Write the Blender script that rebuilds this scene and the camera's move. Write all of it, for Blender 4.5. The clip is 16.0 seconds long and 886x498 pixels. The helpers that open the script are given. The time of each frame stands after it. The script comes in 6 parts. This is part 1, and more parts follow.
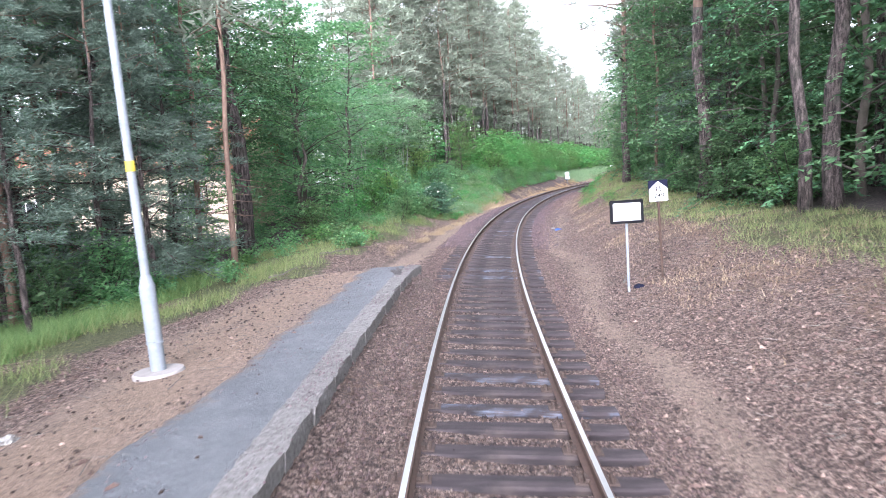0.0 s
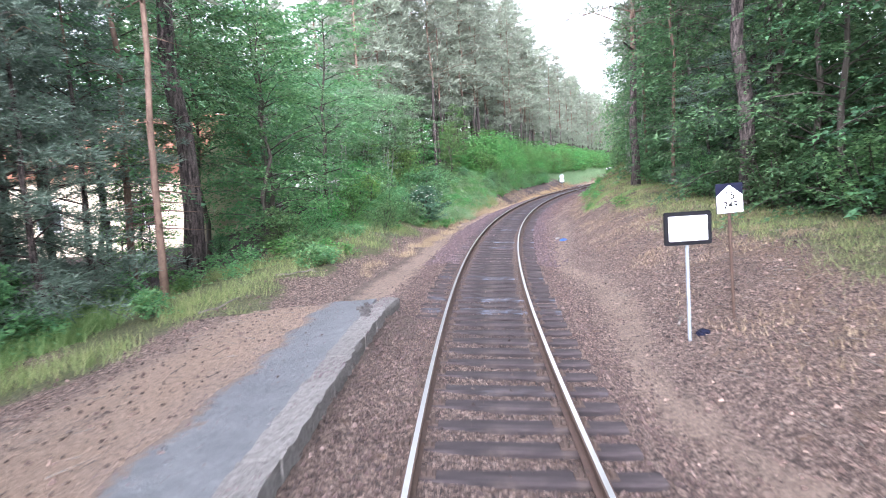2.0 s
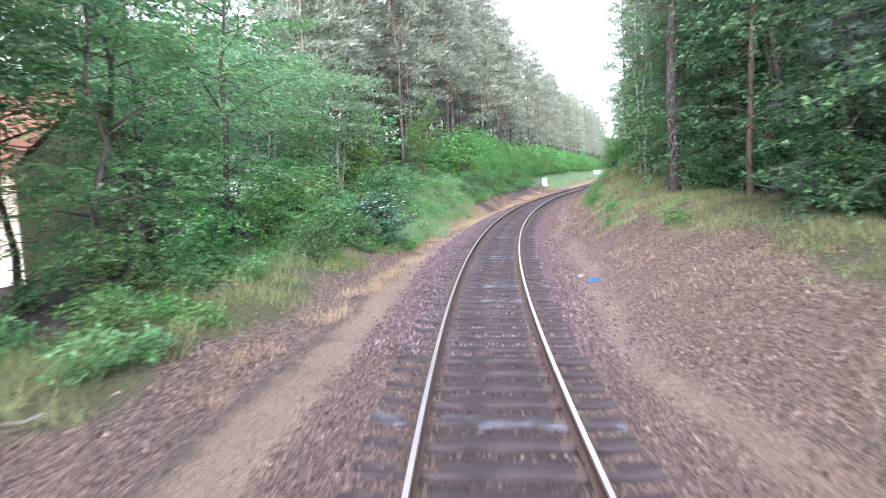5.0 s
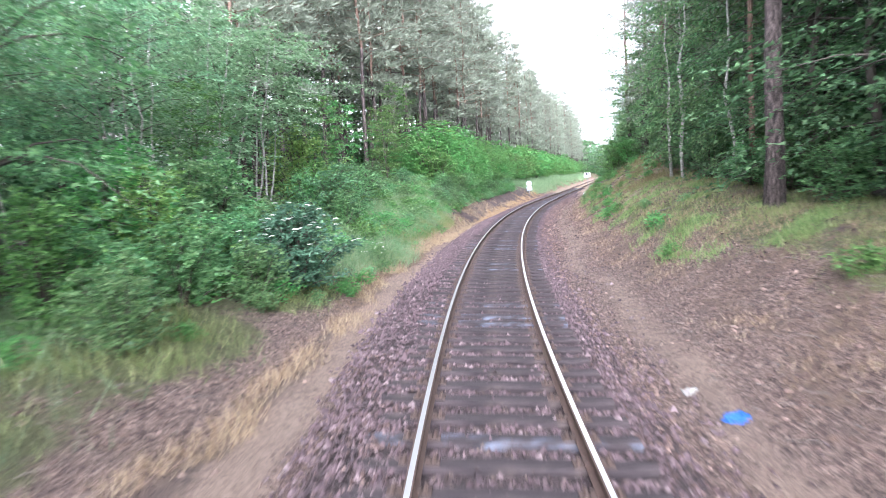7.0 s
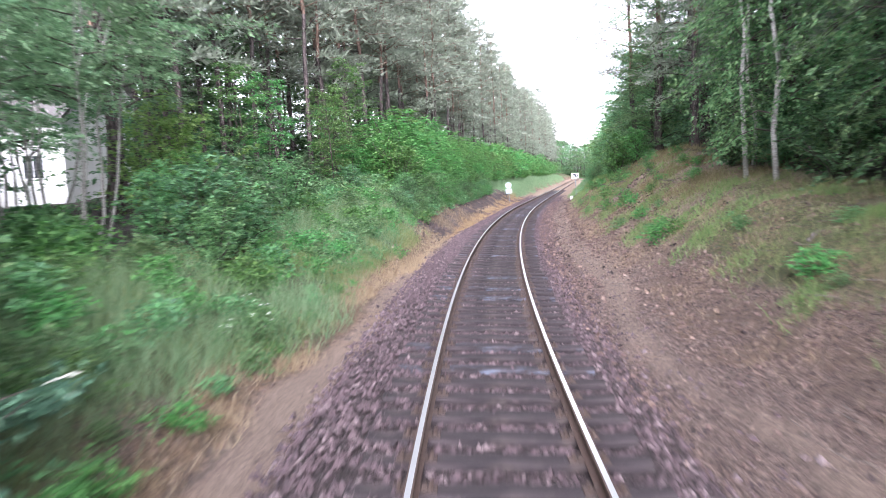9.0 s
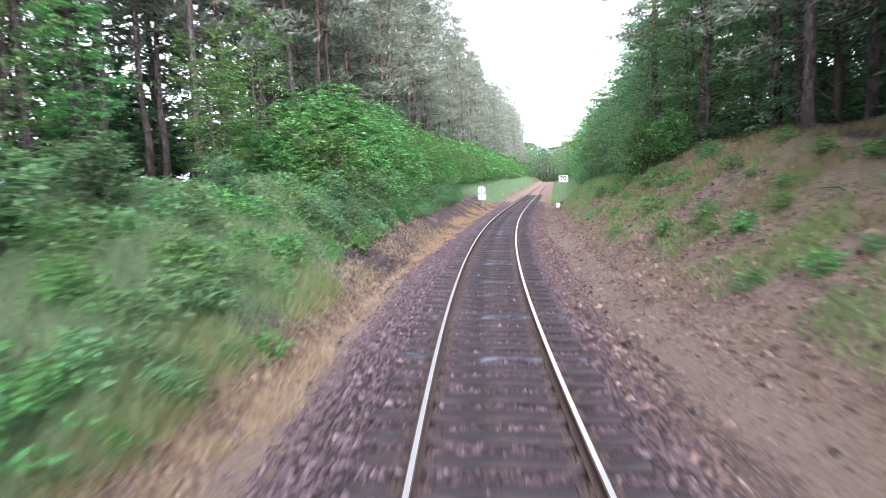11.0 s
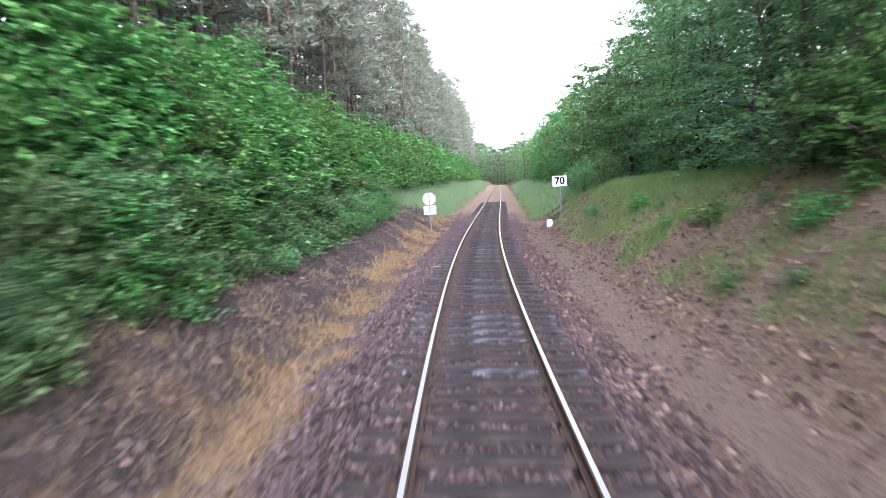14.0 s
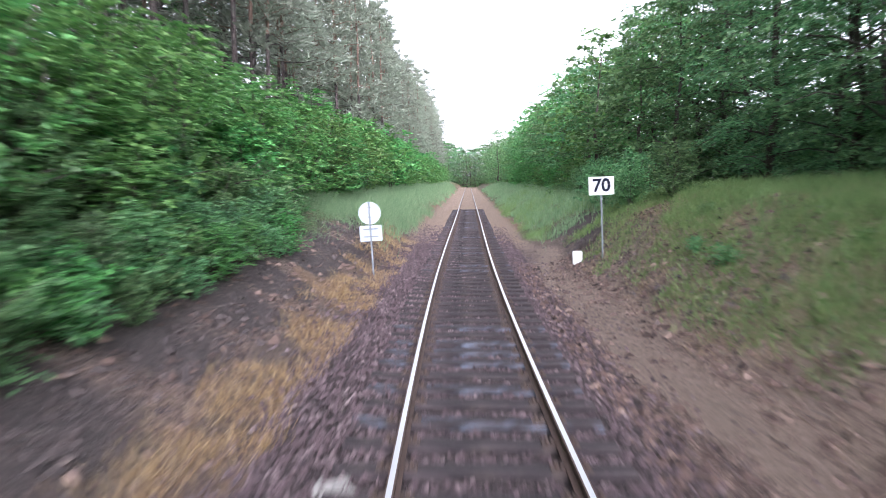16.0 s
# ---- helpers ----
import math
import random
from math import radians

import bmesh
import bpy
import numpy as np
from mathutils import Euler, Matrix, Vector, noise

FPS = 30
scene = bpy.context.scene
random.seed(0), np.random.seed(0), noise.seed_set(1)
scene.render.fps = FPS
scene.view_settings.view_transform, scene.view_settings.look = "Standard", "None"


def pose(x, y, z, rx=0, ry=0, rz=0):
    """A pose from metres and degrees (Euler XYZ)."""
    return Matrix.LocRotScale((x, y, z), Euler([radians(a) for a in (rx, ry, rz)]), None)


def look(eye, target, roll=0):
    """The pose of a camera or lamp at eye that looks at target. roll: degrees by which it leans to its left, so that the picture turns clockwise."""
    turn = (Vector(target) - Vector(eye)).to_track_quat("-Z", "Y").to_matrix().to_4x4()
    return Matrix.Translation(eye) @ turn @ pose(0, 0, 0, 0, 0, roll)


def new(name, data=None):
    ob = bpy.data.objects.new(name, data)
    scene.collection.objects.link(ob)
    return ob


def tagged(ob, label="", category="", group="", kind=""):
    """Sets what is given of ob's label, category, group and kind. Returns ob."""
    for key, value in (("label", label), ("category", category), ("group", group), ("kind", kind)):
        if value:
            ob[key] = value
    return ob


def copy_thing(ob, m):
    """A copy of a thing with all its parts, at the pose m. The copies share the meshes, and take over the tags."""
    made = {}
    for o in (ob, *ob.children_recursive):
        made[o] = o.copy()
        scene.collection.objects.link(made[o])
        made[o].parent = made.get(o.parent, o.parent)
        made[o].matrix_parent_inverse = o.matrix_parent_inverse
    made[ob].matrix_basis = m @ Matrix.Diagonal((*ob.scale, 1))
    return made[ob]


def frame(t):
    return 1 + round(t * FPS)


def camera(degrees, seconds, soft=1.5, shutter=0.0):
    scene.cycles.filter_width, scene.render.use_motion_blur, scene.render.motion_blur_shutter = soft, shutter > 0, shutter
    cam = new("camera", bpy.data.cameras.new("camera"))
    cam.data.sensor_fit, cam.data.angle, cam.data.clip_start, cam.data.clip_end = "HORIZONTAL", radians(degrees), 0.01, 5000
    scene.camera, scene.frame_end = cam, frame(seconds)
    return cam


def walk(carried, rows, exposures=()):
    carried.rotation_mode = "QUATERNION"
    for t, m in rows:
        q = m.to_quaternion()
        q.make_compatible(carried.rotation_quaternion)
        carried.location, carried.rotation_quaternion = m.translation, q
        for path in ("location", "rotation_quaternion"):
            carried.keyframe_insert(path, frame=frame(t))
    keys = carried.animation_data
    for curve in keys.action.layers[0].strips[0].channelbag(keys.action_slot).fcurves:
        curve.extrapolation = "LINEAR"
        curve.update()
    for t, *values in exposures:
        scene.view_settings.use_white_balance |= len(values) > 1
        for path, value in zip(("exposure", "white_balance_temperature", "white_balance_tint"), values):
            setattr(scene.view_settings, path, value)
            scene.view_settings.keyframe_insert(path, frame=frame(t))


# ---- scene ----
cam = camera(64.4, 16.0, 0.5, 0.75)
# seconds, eye, and turn in degrees
ROWS = [
    (0.0, -0.217, 0.018, 2.295, 83.91, 3.20, 0.76),
    (0.5, -0.216, 0.883, 2.288, 83.97, 3.26, 0.60),
    (1.0, -0.212, 1.865, 2.281, 84.04, 3.32, 0.42),
    (1.5, -0.203, 2.946, 2.273, 84.09, 3.34, 0.20),
    (2.0, -0.188, 4.150, 2.265, 84.11, 3.32, -0.04),
    (2.5, -0.165, 5.491, 2.256, 84.12, 3.30, -0.37),
    (3.0, -0.132, 6.915, 2.247, 84.18, 3.32, -0.66),
    (3.5, -0.088, 8.500, 2.239, 84.24, 3.41, -1.04),
    (4.0, -0.029, 10.199, 2.230, 84.22, 3.40, -1.44),
    (4.5, 0.051, 12.161, 2.221, 84.24, 3.34, -1.83),
    (5.0, 0.159, 14.366, 2.212, 84.28, 3.27, -2.28),
    (5.5, 0.296, 16.734, 2.202, 84.31, 3.21, -2.77),
    (6.0, 0.460, 19.185, 2.193, 84.34, 3.14, -3.29),
    (6.5, 0.648, 21.637, 2.184, 84.37, 3.07, -3.81),
    (7.0, 0.856, 24.039, 2.177, 84.40, 2.93, -4.31),
    (7.5, 1.089, 26.459, 2.170, 84.35, 2.86, -4.84),
    (8.0, 1.359, 28.989, 2.163, 84.40, 2.85, -5.42),
    (8.5, 1.666, 31.596, 2.157, 84.41, 2.95, -6.08),
    (9.0, 2.016, 34.307, 2.152, 84.39, 2.81, -6.70),
    (9.5, 2.429, 37.239, 2.147, 84.41, 2.71, -7.38),
    (10.0, 2.909, 40.368, 2.143, 84.43, 2.62, -8.09),
    (10.5, 3.452, 43.631, 2.140, 84.45, 2.52, -8.82),
    (11.0, 4.051, 46.966, 2.139, 84.47, 2.42, -9.54),
    (11.5, 4.695, 50.310, 2.139, 84.49, 2.31, -10.24),
    (12.0, 5.374, 53.621, 2.139, 84.49, 2.18, -10.94),
    (12.5, 6.094, 56.934, 2.139, 84.52, 2.33, -11.66),
    (13.0, 6.863, 60.297, 2.138, 84.56, 2.46, -12.44),
    (13.5, 7.683, 63.707, 2.137, 84.46, 2.36, -13.19),
    (14.0, 8.562, 67.199, 2.135, 84.50, 2.30, -13.86),
    (14.5, 9.462, 70.635, 2.132, 84.50, 2.12, -14.59),
    (15.0, 10.425, 74.184, 2.127, 84.47, 1.80, -15.27),
    (15.5, 11.448, 77.828, 2.119, 84.52, 1.45, -15.87),
    (16.0, 12.506, 81.485, 2.109, 84.56, 1.12, -16.50),
]
walk(cam, [(t, pose(x, y, z, rx, ry, rz)) for t, x, y, z, rx, ry, rz in ROWS],
     exposures=[(0.0, 2.36, 5800, 17), (4.0, 2.38, 5800, 17), (7.0, 2.50, 5800, 17), (9.0, 2.24, 5900, 20), (12.5, 2.06, 5900, 20), (16.0, 1.86, 5850, 18)])

# ---- light: an overcast midday sky ----
world = bpy.data.worlds.new("overcast_sky")
scene.world = world
world.use_nodes = True
wn = world.node_tree
sky = wn.nodes.new("ShaderNodeTexSky")
sky.sky_type = "NISHITA"
sky.sun_disc = False
sky.sun_elevation = radians(27)
sky.sun_rotation = radians(188)
sky.air_density, sky.dust_density, sky.ozone_density = 1.0, 2.0, 1.0
cloud = wn.nodes.new("ShaderNodeHueSaturation")
cloud.inputs["Saturation"].default_value = 0.12
wn.links.new(sky.outputs[0], cloud.inputs["Color"])
wn.links.new(cloud.outputs[0], wn.nodes["Background"].inputs[0])
wn.nodes["Background"].inputs[1].default_value = 0.15
sun = new("sun", bpy.data.lights.new("sun", "SUN"))
sun.data.energy, sun.data.angle, sun.data.color = 1.8, radians(40), (1.0, 0.97, 0.92)
sun.matrix_world = look((0, 0, 60), (Vector((0, 0, 60)) - Vector((math.sin(radians(188)) * math.cos(radians(27)), math.cos(radians(188)) * math.cos(radians(27)), math.sin(radians(27))))))

# ---- the line of the track: curvature, grade and cant by distance ----
KNOT_S = np.arange(-10, 171, 10.0)
CURVE = [0.003803, 0.003769, 0.003736, 0.003939, 0.004172, 0.003962, 0.003573, 0.003172, 0.002751, 0.001974, 0.001832, 0.001254, 0.000345, -0.000095, -0.000135, -0.000041, 0.000033, 0.000032, 0.000008]
KNOT_G = np.arange(-10, 171, 20.0)
GRADE = [-0.0114, -0.0046, -0.0023, 0.0002, -0.0006, -0.0041, 0.0019, 0.0030, 0.0030, 0.0020]
CANT = [3.68, 3.3, 2.84, 2.57, 2.29, 1.43, 0.05, 0.02, 0.01, 0.0]
DS = 0.5
LS = np.arange(-60, 421, DS)
_k = np.interp(LS, KNOT_S, CURVE)
_g = np.interp(LS, KNOT_G, GRADE)
_c = np.radians(np.interp(LS, KNOT_G, CANT))
_z0 = int(np.argmin(abs(LS)))


def _run(v):
    r = np.concatenate([[0], np.cumsum((v[1:] + v[:-1]) / 2 * DS)])
    return r - r[_z0]


LH = _run(_k)
LX, LY, LZ = _run(np.sin(LH)), _run(np.cos(LH)), _run(_g)


def line(s):
    """x, y, z, heading and cant of the track at s metres."""
    return [np.interp(s, LS, v) for v in (LX, LY, LZ, LH, _c)]


def at(s, lat, dz=0.0):
    x, y, z, h, c = line(s)
    return np.stack([x + lat * np.cos(h), y - lat * np.sin(h), z + dz + 0 * x], -1)


# ---- relief beside the track: height over the rails by distance along and across ----
R_LAT = [0.0, 1.3, 1.8, 2.5, 3.3, 4.0, 4.8, 5.8, 7.5, 11.0, 20.0, 45.0, 60.0]
R_PROF = [
    (-60, [-0.20, -0.21, -0.27, -0.26, 0.00, 0.22, 0.50, 0.85, 1.05, 1.20, 1.3, 0.5, -3]),
    (20, [-0.20, -0.21, -0.27, -0.26, 0.00, 0.26, 0.58, 0.90, 1.10, 1.30, 1.4, 0.5, -3]),
    (32, [-0.20, -0.21, -0.28, -0.30, -0.10, 0.25, 0.70, 1.10, 1.40, 1.60, 1.7, 0.5, -3]),
    (42, [-0.20, -0.21, -0.28, -0.30, -0.16, 0.28, 0.85, 1.30, 1.60, 1.80, 1.9, 0.5, -3]),
    (55, [-0.20, -0.22, -0.30, -0.30, -0.10, 0.36, 0.92, 1.50, 2.10, 2.30, 2.3, 0.5, -3]),
    (66, [-0.20, -0.22, -0.32, -0.32, -0.05, 0.32, 1.00, 1.85, 3.00, 3.60, 3.6, 0.5, -3]),
    (76, [-0.20, -0.22, -0.32, -0.34, -0.10, 0.34, 1.10, 1.95, 3.00, 3.60, 3.6, 0.5, -3]),
    (90, [-0.20, -0.22, -0.32, -0.36, -0.12, 0.45, 1.10, 1.70, 2.10, 2.30, 2.4, 0.5, -3]),
    (102, [-0.20, -0.22, -0.30, -0.34, -0.10, 0.45, 1.30, 1.85, 2.05, 2.10, 2.1, 0.5, -3]),
    (115, [-0.18, -0.20, -0.26, -0.30, 0.05, 0.50, 0.95, 1.30, 1.60, 1.80, 2.0, 0.5, -3]),
    (420, [-0.17, -0.20, -0.26, -0.25, 0.10, 0.50, 0.90, 1.20, 1.50, 1.80, 2.0, 0.5, -3]),
]
L_LAT = [0.0, 1.3, 1.62, 1.70, 2.3, 3.0, 3.5, 4.0, 4.8, 5.8, 7.5, 11.0, 20.0, 45.0, 60.0]
L_PROF = [
    (-60, [-0.20, -0.09, 0.08, 0.20, 0.22, 0.30, 0.31, 0.29, 0.15, 0.0, -0.1, -0.3, -0.5, -0.6, -3]),
    (15.9, [-0.20, -0.09, 0.07, 0.20, 0.22, 0.29, 0.28, 0.22, 0.10, 0.02, -0.15, -0.45, -0.7, -0.8, -3]),
    (16.4, [-0.20, -0.19, -0.20, -0.21, -0.18, -0.14, -0.08, 0.02, 0.10, 0.02, -0.12, -0.45, -0.7, -0.8, -3]),
    (26, [-0.20, -0.19, -0.22, -0.24, -0.28, -0.18, -0.08, 0.06, 0.22, 0.25, 0.05, -0.35, -0.6, -0.6, -3]),
    (38, [-0.20, -0.20, -0.24, -0.26, -0.33, -0.24, -0.05, 0.15, 0.45, 0.65, 0.7, 0.4, 0.0, -0.3, -3]),
    (52, [-0.20, -0.21, -0.26, -0.28, -0.38, -0.28, -0.02, 0.25, 0.70, 1.10, 1.3, 1.1, 0.6, 0.2, -3]),
    (62, [-0.20, -0.21, -0.26, -0.28, -0.44, -0.50, -0.05, 0.30, 0.90, 1.50, 1.9, 1.9, 1.8, 0.8, -3]),
    (72, [-0.20, -0.21, -0.26, -0.28, -0.44, -0.54, 0.02, 0.45, 1.10, 1.70, 2.2, 2.4, 2.6, 2.0, -3]),
    (84, [-0.20, -0.21, -0.26, -0.28, -0.40, -0.25, 0.16, 0.50, 1.10, 1.70, 2.3, 2.6, 2.8, 2.5, -3]),
    (94, [-0.20, -0.21, -0.26, -0.26, -0.28, 0.10, 0.40, 0.75, 1.20, 1.70, 2.2, 2.6, 2.8, 2.5, -3]),
    (108, [-0.18, -0.19, -0.22, -0.22, -0.16, 0.35, 0.85, 1.10, 1.40, 1.80, 2.2, 2.6, 2.8, 2.5, -3]),
    (420, [-0.17, -0.19, -0.22, -0.22, -0.16, 0.40, 0.95, 1.20, 1.50, 1.80, 2.2, 2.6, 2.8, 2.5, -3]),
]


def _table(prof, lats, s, lat):
    ss = np.array([p[0] for p in prof], float)
    tab = np.array([p[1] for p in prof], float)
    s, lat = np.broadcast_arrays(np.asarray(s, float), np.asarray(lat, float))
    i = np.clip(np.searchsorted(ss, s) - 1, 0, len(ss) - 2)
    f = np.clip((s - ss[i]) / (ss[i + 1] - ss[i]), 0, 1)
    j = np.clip(np.searchsorted(lats, lat) - 1, 0, len(lats) - 2)
    la = np.array(lats)
    g = np.clip((lat - la[j]) / (la[j + 1] - la[j]), 0, 1)
    a = tab[i, j] * (1 - f) + tab[i + 1, j] * f
    b = tab[i, j + 1] * (1 - f) + tab[i + 1, j + 1] * f
    return a * (1 - g) + b * g


def waves(s, lat, seed, scale):
    """Smooth uneven field from a few crossing sines, about -1 to 1."""
    r = np.random.RandomState(seed)
    v = 0 * s
    for _ in range(9):
        a, f, p = r.uniform(0, 2 * np.pi), r.uniform(0.5, 2.2) / scale, r.uniform(0, 6.28)
        v = v + np.sin((s * np.cos(a) + lat * np.sin(a)) * f + p)
    return v / 4.0


def relief(s, lat):
    s, lat = np.asarray(s, float), np.asarray(lat, float)
    d = np.where(lat >= 0, _table(R_PROF, R_LAT, s, abs(lat)), _table(L_PROF, L_LAT, s, abs(lat)))
    cant = line(s)[4]
    d = d - np.tan(cant) * np.clip(lat, -1.6, 1.6) * np.clip((2.6 - abs(lat)) / 1.0, 0, 1)
    out = np.clip((abs(lat) - 2.2) / 2.0, 0, 1)
    rough = np.clip((abs(lat) - 2.6) / 0.8, 0, 1)
    flat = np.where((lat < 0) & (s < 16.5), np.clip((abs(lat) - 4.5) / 2, 0, 1), 1.0)
    d = d + out * flat * (0.07 * waves(s, lat, 5, 1.6) + 0.035 * waves(s, lat, 6, 0.5)) + rough * flat * 0.032 * waves(s, lat, 4, 0.24)
    d = d - 0.028 * np.clip((1.35 - abs(lat)) / 0.2, 0, 1)
    return d + 0.012 * waves(s, lat, 7, 0.25) * flat


def ground_at(s, lat, dz=0.0):
    return at(s, lat, 0.0) + np.stack([0 * np.asarray(s, float), 0 * np.asarray(s, float), relief(s, lat) + dz], -1)


# ---- building helpers ----
def mesh_of(name, verts, faces, material, smooth=False):
    me = bpy.data.meshes.new(name)
    me.from_pydata([tuple(v) for v in verts], [], faces)
    me.materials.append(material)
    if smooth:
        me.polygons.foreach_set("use_smooth", [True] * len(me.polygons))
    me.update()
    return me


def big_mesh(name, verts, quads, material, smooth=False):
    """A mesh from arrays of corners and of equal faces."""
    verts, quads = np.asarray(verts, np.float32), np.asarray(quads, np.int32)
    k = quads.shape[1]
    me = bpy.data.meshes.new(name)
    me.vertices.add(len(verts))
    me.vertices.foreach_set("co", verts.ravel())
    me.loops.add(quads.size)
    me.loops.foreach_set("vertex_index", quads.ravel())
    me.polygons.add(len(quads))
    me.polygons.foreach_set("loop_start", np.arange(0, quads.size, k, dtype=np.int32))
    me.polygons.foreach_set("loop_total", np.full(len(quads), k, np.int32))
    me.polygons.foreach_set("use_smooth", np.full(len(quads), smooth))
    me.materials.append(material)
    me.update(calc_edges=True)
    return me


def bm_mesh(name, bm, material, smooth=False):
    me = bpy.data.meshes.new(name)
    if smooth:
        for f in bm.faces:
            f.smooth = True
    bm.to_mesh(me)
    bm.free()
    me.materials.append(material)
    return me


def part(name, me, parent, label="", m=None):
    ob = new(name, me)
    ob.parent = parent
    if m is not None:
        ob.matrix_local = m
    return tagged(ob, label)


def thing(name, m, label, category, group="", kind=""):
    ob = new(name)
    ob.empty_display_size = 0.2
    ob.matrix_world = m
    return tagged(ob, label, category, group, kind)


def stand(s, lat, turn=0.0, sink=0.0):
    """The pose of a thing standing on the ground, with its own y along the track."""
    x, y, z = ground_at(float(s), float(lat))
    h = float(line(float(s))[3])
    return pose(float(x), float(y), float(z) - sink, 0, 0, -math.degrees(h) + turn)


def tube(path, radii, sides=6):
    """Corners and faces of a tapered tube along a path."""
    path = [Vector(p) for p in path]
    vs, fs = [], []
    for i, p in enumerate(path):
        d = (path[min(i + 1, len(path) - 1)] - path[max(i - 1, 0)]).normalized()
        a = d.orthogonal().normalized()
        b = d.cross(a)
        for k in range(sides):
            w = 2 * math.pi * k / sides
            vs.append(p + (a * math.cos(w) + b * math.sin(w)) * radii[i])
    for i in range(len(path) - 1):
        for k in range(sides):
            a, b = i * sides + k, i * sides + (k + 1) % sides
            fs.append((a, b, b + sides, a + sides))
    fs.append(tuple(range(sides))[::-1])
    fs.append(tuple(range((len(path) - 1) * sides, len(path) * sides)))
    return vs, fs


def merge(pieces):
    vs, fs = [], []
    for v, f in pieces:
        n = len(vs)
        vs += list(v)
        fs += [tuple(i + n for i in q) for q in f]
    return vs, fs


def block(w, d, h, bevel=0.01, rough=0.0, seed=0, cuts=0):
    """A bevelled block, its foot at z = 0."""
    bm = bmesh.new()
    bmesh.ops.create_cube(bm, size=1.0, matrix=Matrix.Translation((0, 0, h / 2)) @ Matrix.Diagonal((w, d, h, 1)))
    if cuts:
        bmesh.ops.subdivide_edges(bm, edges=bm.edges[:], cuts=cuts, use_grid_fill=True)
    elif bevel:
        bmesh.ops.bevel(bm, geom=bm.edges[:], offset=bevel, segments=1, affect="EDGES")
    if rough:
        r = random.Random(seed)
        for v in bm.verts:
            v.co += Vector((r.uniform(-1, 1), r.uniform(-1, 1), r.uniform(-1, 1))) * rough
    return bm


# ---- materials ----
class Mat:
    def __init__(self, name):
        self.m = bpy.data.materials.new(name)
        self.m.use_nodes = True
        self.t = self.m.node_tree
        self.bsdf = self.t.nodes["Principled BSDF"]
        self.out = self.t.nodes["Material Output"]

    def n(self, kind, **inputs):
        node = self.t.nodes.new(kind)
        for k, v in inputs.items():
            node.inputs[k.replace("_", " ")].default_value = v
        return node

    def link(self, a, b):
        self.t.links.new(a, b)

    def place(self, kind="Object"):
        return self.n("ShaderNodeTexCoord").outputs[kind]

    def noise(self, scale, detail=4.0, rough=0.6, where=None, stretch=None):
        node = self.n("ShaderNodeTexNoise", Scale=scale, Detail=detail, Roughness=rough)
        where = where or self.place()
        if stretch:
            mp = self.n("ShaderNodeMapping", Scale=stretch)
            self.link(where, mp.inputs["Vector"])
            where = mp.outputs[0]
        self.link(where, node.inputs["Vector"])
        return node.outputs["Fac"]

    def ramp(self, fac, stops):
        node = self.n("ShaderNodeValToRGB")
        el = node.color_ramp.elements
        while len(el) < len(stops):
            el.new(0.5)
        for e, (p, c) in zip(el, stops):
            e.position, e.color = p, (*c, 1) if len(c) == 3 else c
        self.link(fac, node.inputs[0])
        return node.outputs[0]

    def mix(self, a, b, fac, how="MIX"):
        node = self.t.nodes.new("ShaderNodeMix")
        node.data_type, node.blend_type = "RGBA", how
        for v, i in ((fac, 0), (a, 6), (b, 7)):
            if isinstance(v, (int, float)):
                node.inputs[i].default_value = v
            elif isinstance(v, tuple):
                node.inputs[i].default_value = (*v, 1)
            else:
                self.link(v, node.inputs[i])
        return node.outputs[2]

    def math(self, op, a, b=0.0):
        node = self.t.nodes.new("ShaderNodeMath")
        node.operation = op
        for i, v in enumerate((a, b)):
            if isinstance(v, (int, float)):
                node.inputs[i].default_value = v
            else:
                self.link(v, node.inputs[i])
        return node.outputs[0]

    def step(self, v, lo, hi):
        node = self.t.nodes.new("ShaderNodeMapRange")
        node.interpolation_type = "SMOOTHSTEP"
        self.link(v, node.inputs[0])
        node.inputs[1].default_value, node.inputs[2].default_value = lo, hi
        return node.outputs[0]

    def bump(self, height, strength=0.5, distance=0.02):
        node = self.n("ShaderNodeBump", Strength=strength, Distance=distance)
        self.link(height, node.inputs["Height"])
        self.link(node.outputs[0], self.bsdf.inputs["Normal"])

    def set(self, color=None, rough=0.8, metal=0.0):
        if isinstance(color, tuple):
            self.bsdf.inputs["Base Color"].default_value = (*color, 1)
        elif color is not None:
            self.link(color, self.bsdf.inputs["Base Color"])
        if isinstance(rough, (int, float)):
            self.bsdf.inputs["Roughness"].default_value = rough
        else:
            self.link(rough, self.bsdf.inputs["Roughness"])
        self.bsdf.inputs["Metallic"].default_value = metal
        return self.m


def plain(name, dark, light, scale=8.0, rough=0.7, metal=0.0, bump=0.3, depth=0.01, stretch=None, vary=0.0):
    """A surface that varies between two colours in coarse stains and fine grain."""
    m = Mat(name)
    a, b = m.noise(scale, 5, 0.65, stretch=stretch), m.noise(scale * 7, 3, 0.6, stretch=stretch)
    f = m.math("ADD", m.math("MULTIPLY", a, 0.65), m.math("MULTIPLY", b, 0.35))
    col = m.ramp(f, [(0.3, dark), (0.7, light)])
    if vary:
        rnd = m.t.nodes.new("ShaderNodeObjectInfo").outputs["Random"]
        hsv = m.n("ShaderNodeHueSaturation")
        m.link(col, hsv.inputs["Color"])
        m.link(m.math("ADD", m.math("MULTIPLY", rnd, 2 * vary), 1 - vary), hsv.inputs["Value"])
        col = hsv.outputs[0]
    m.bump(f, bump, depth)
    return m.set(col, rough, metal)


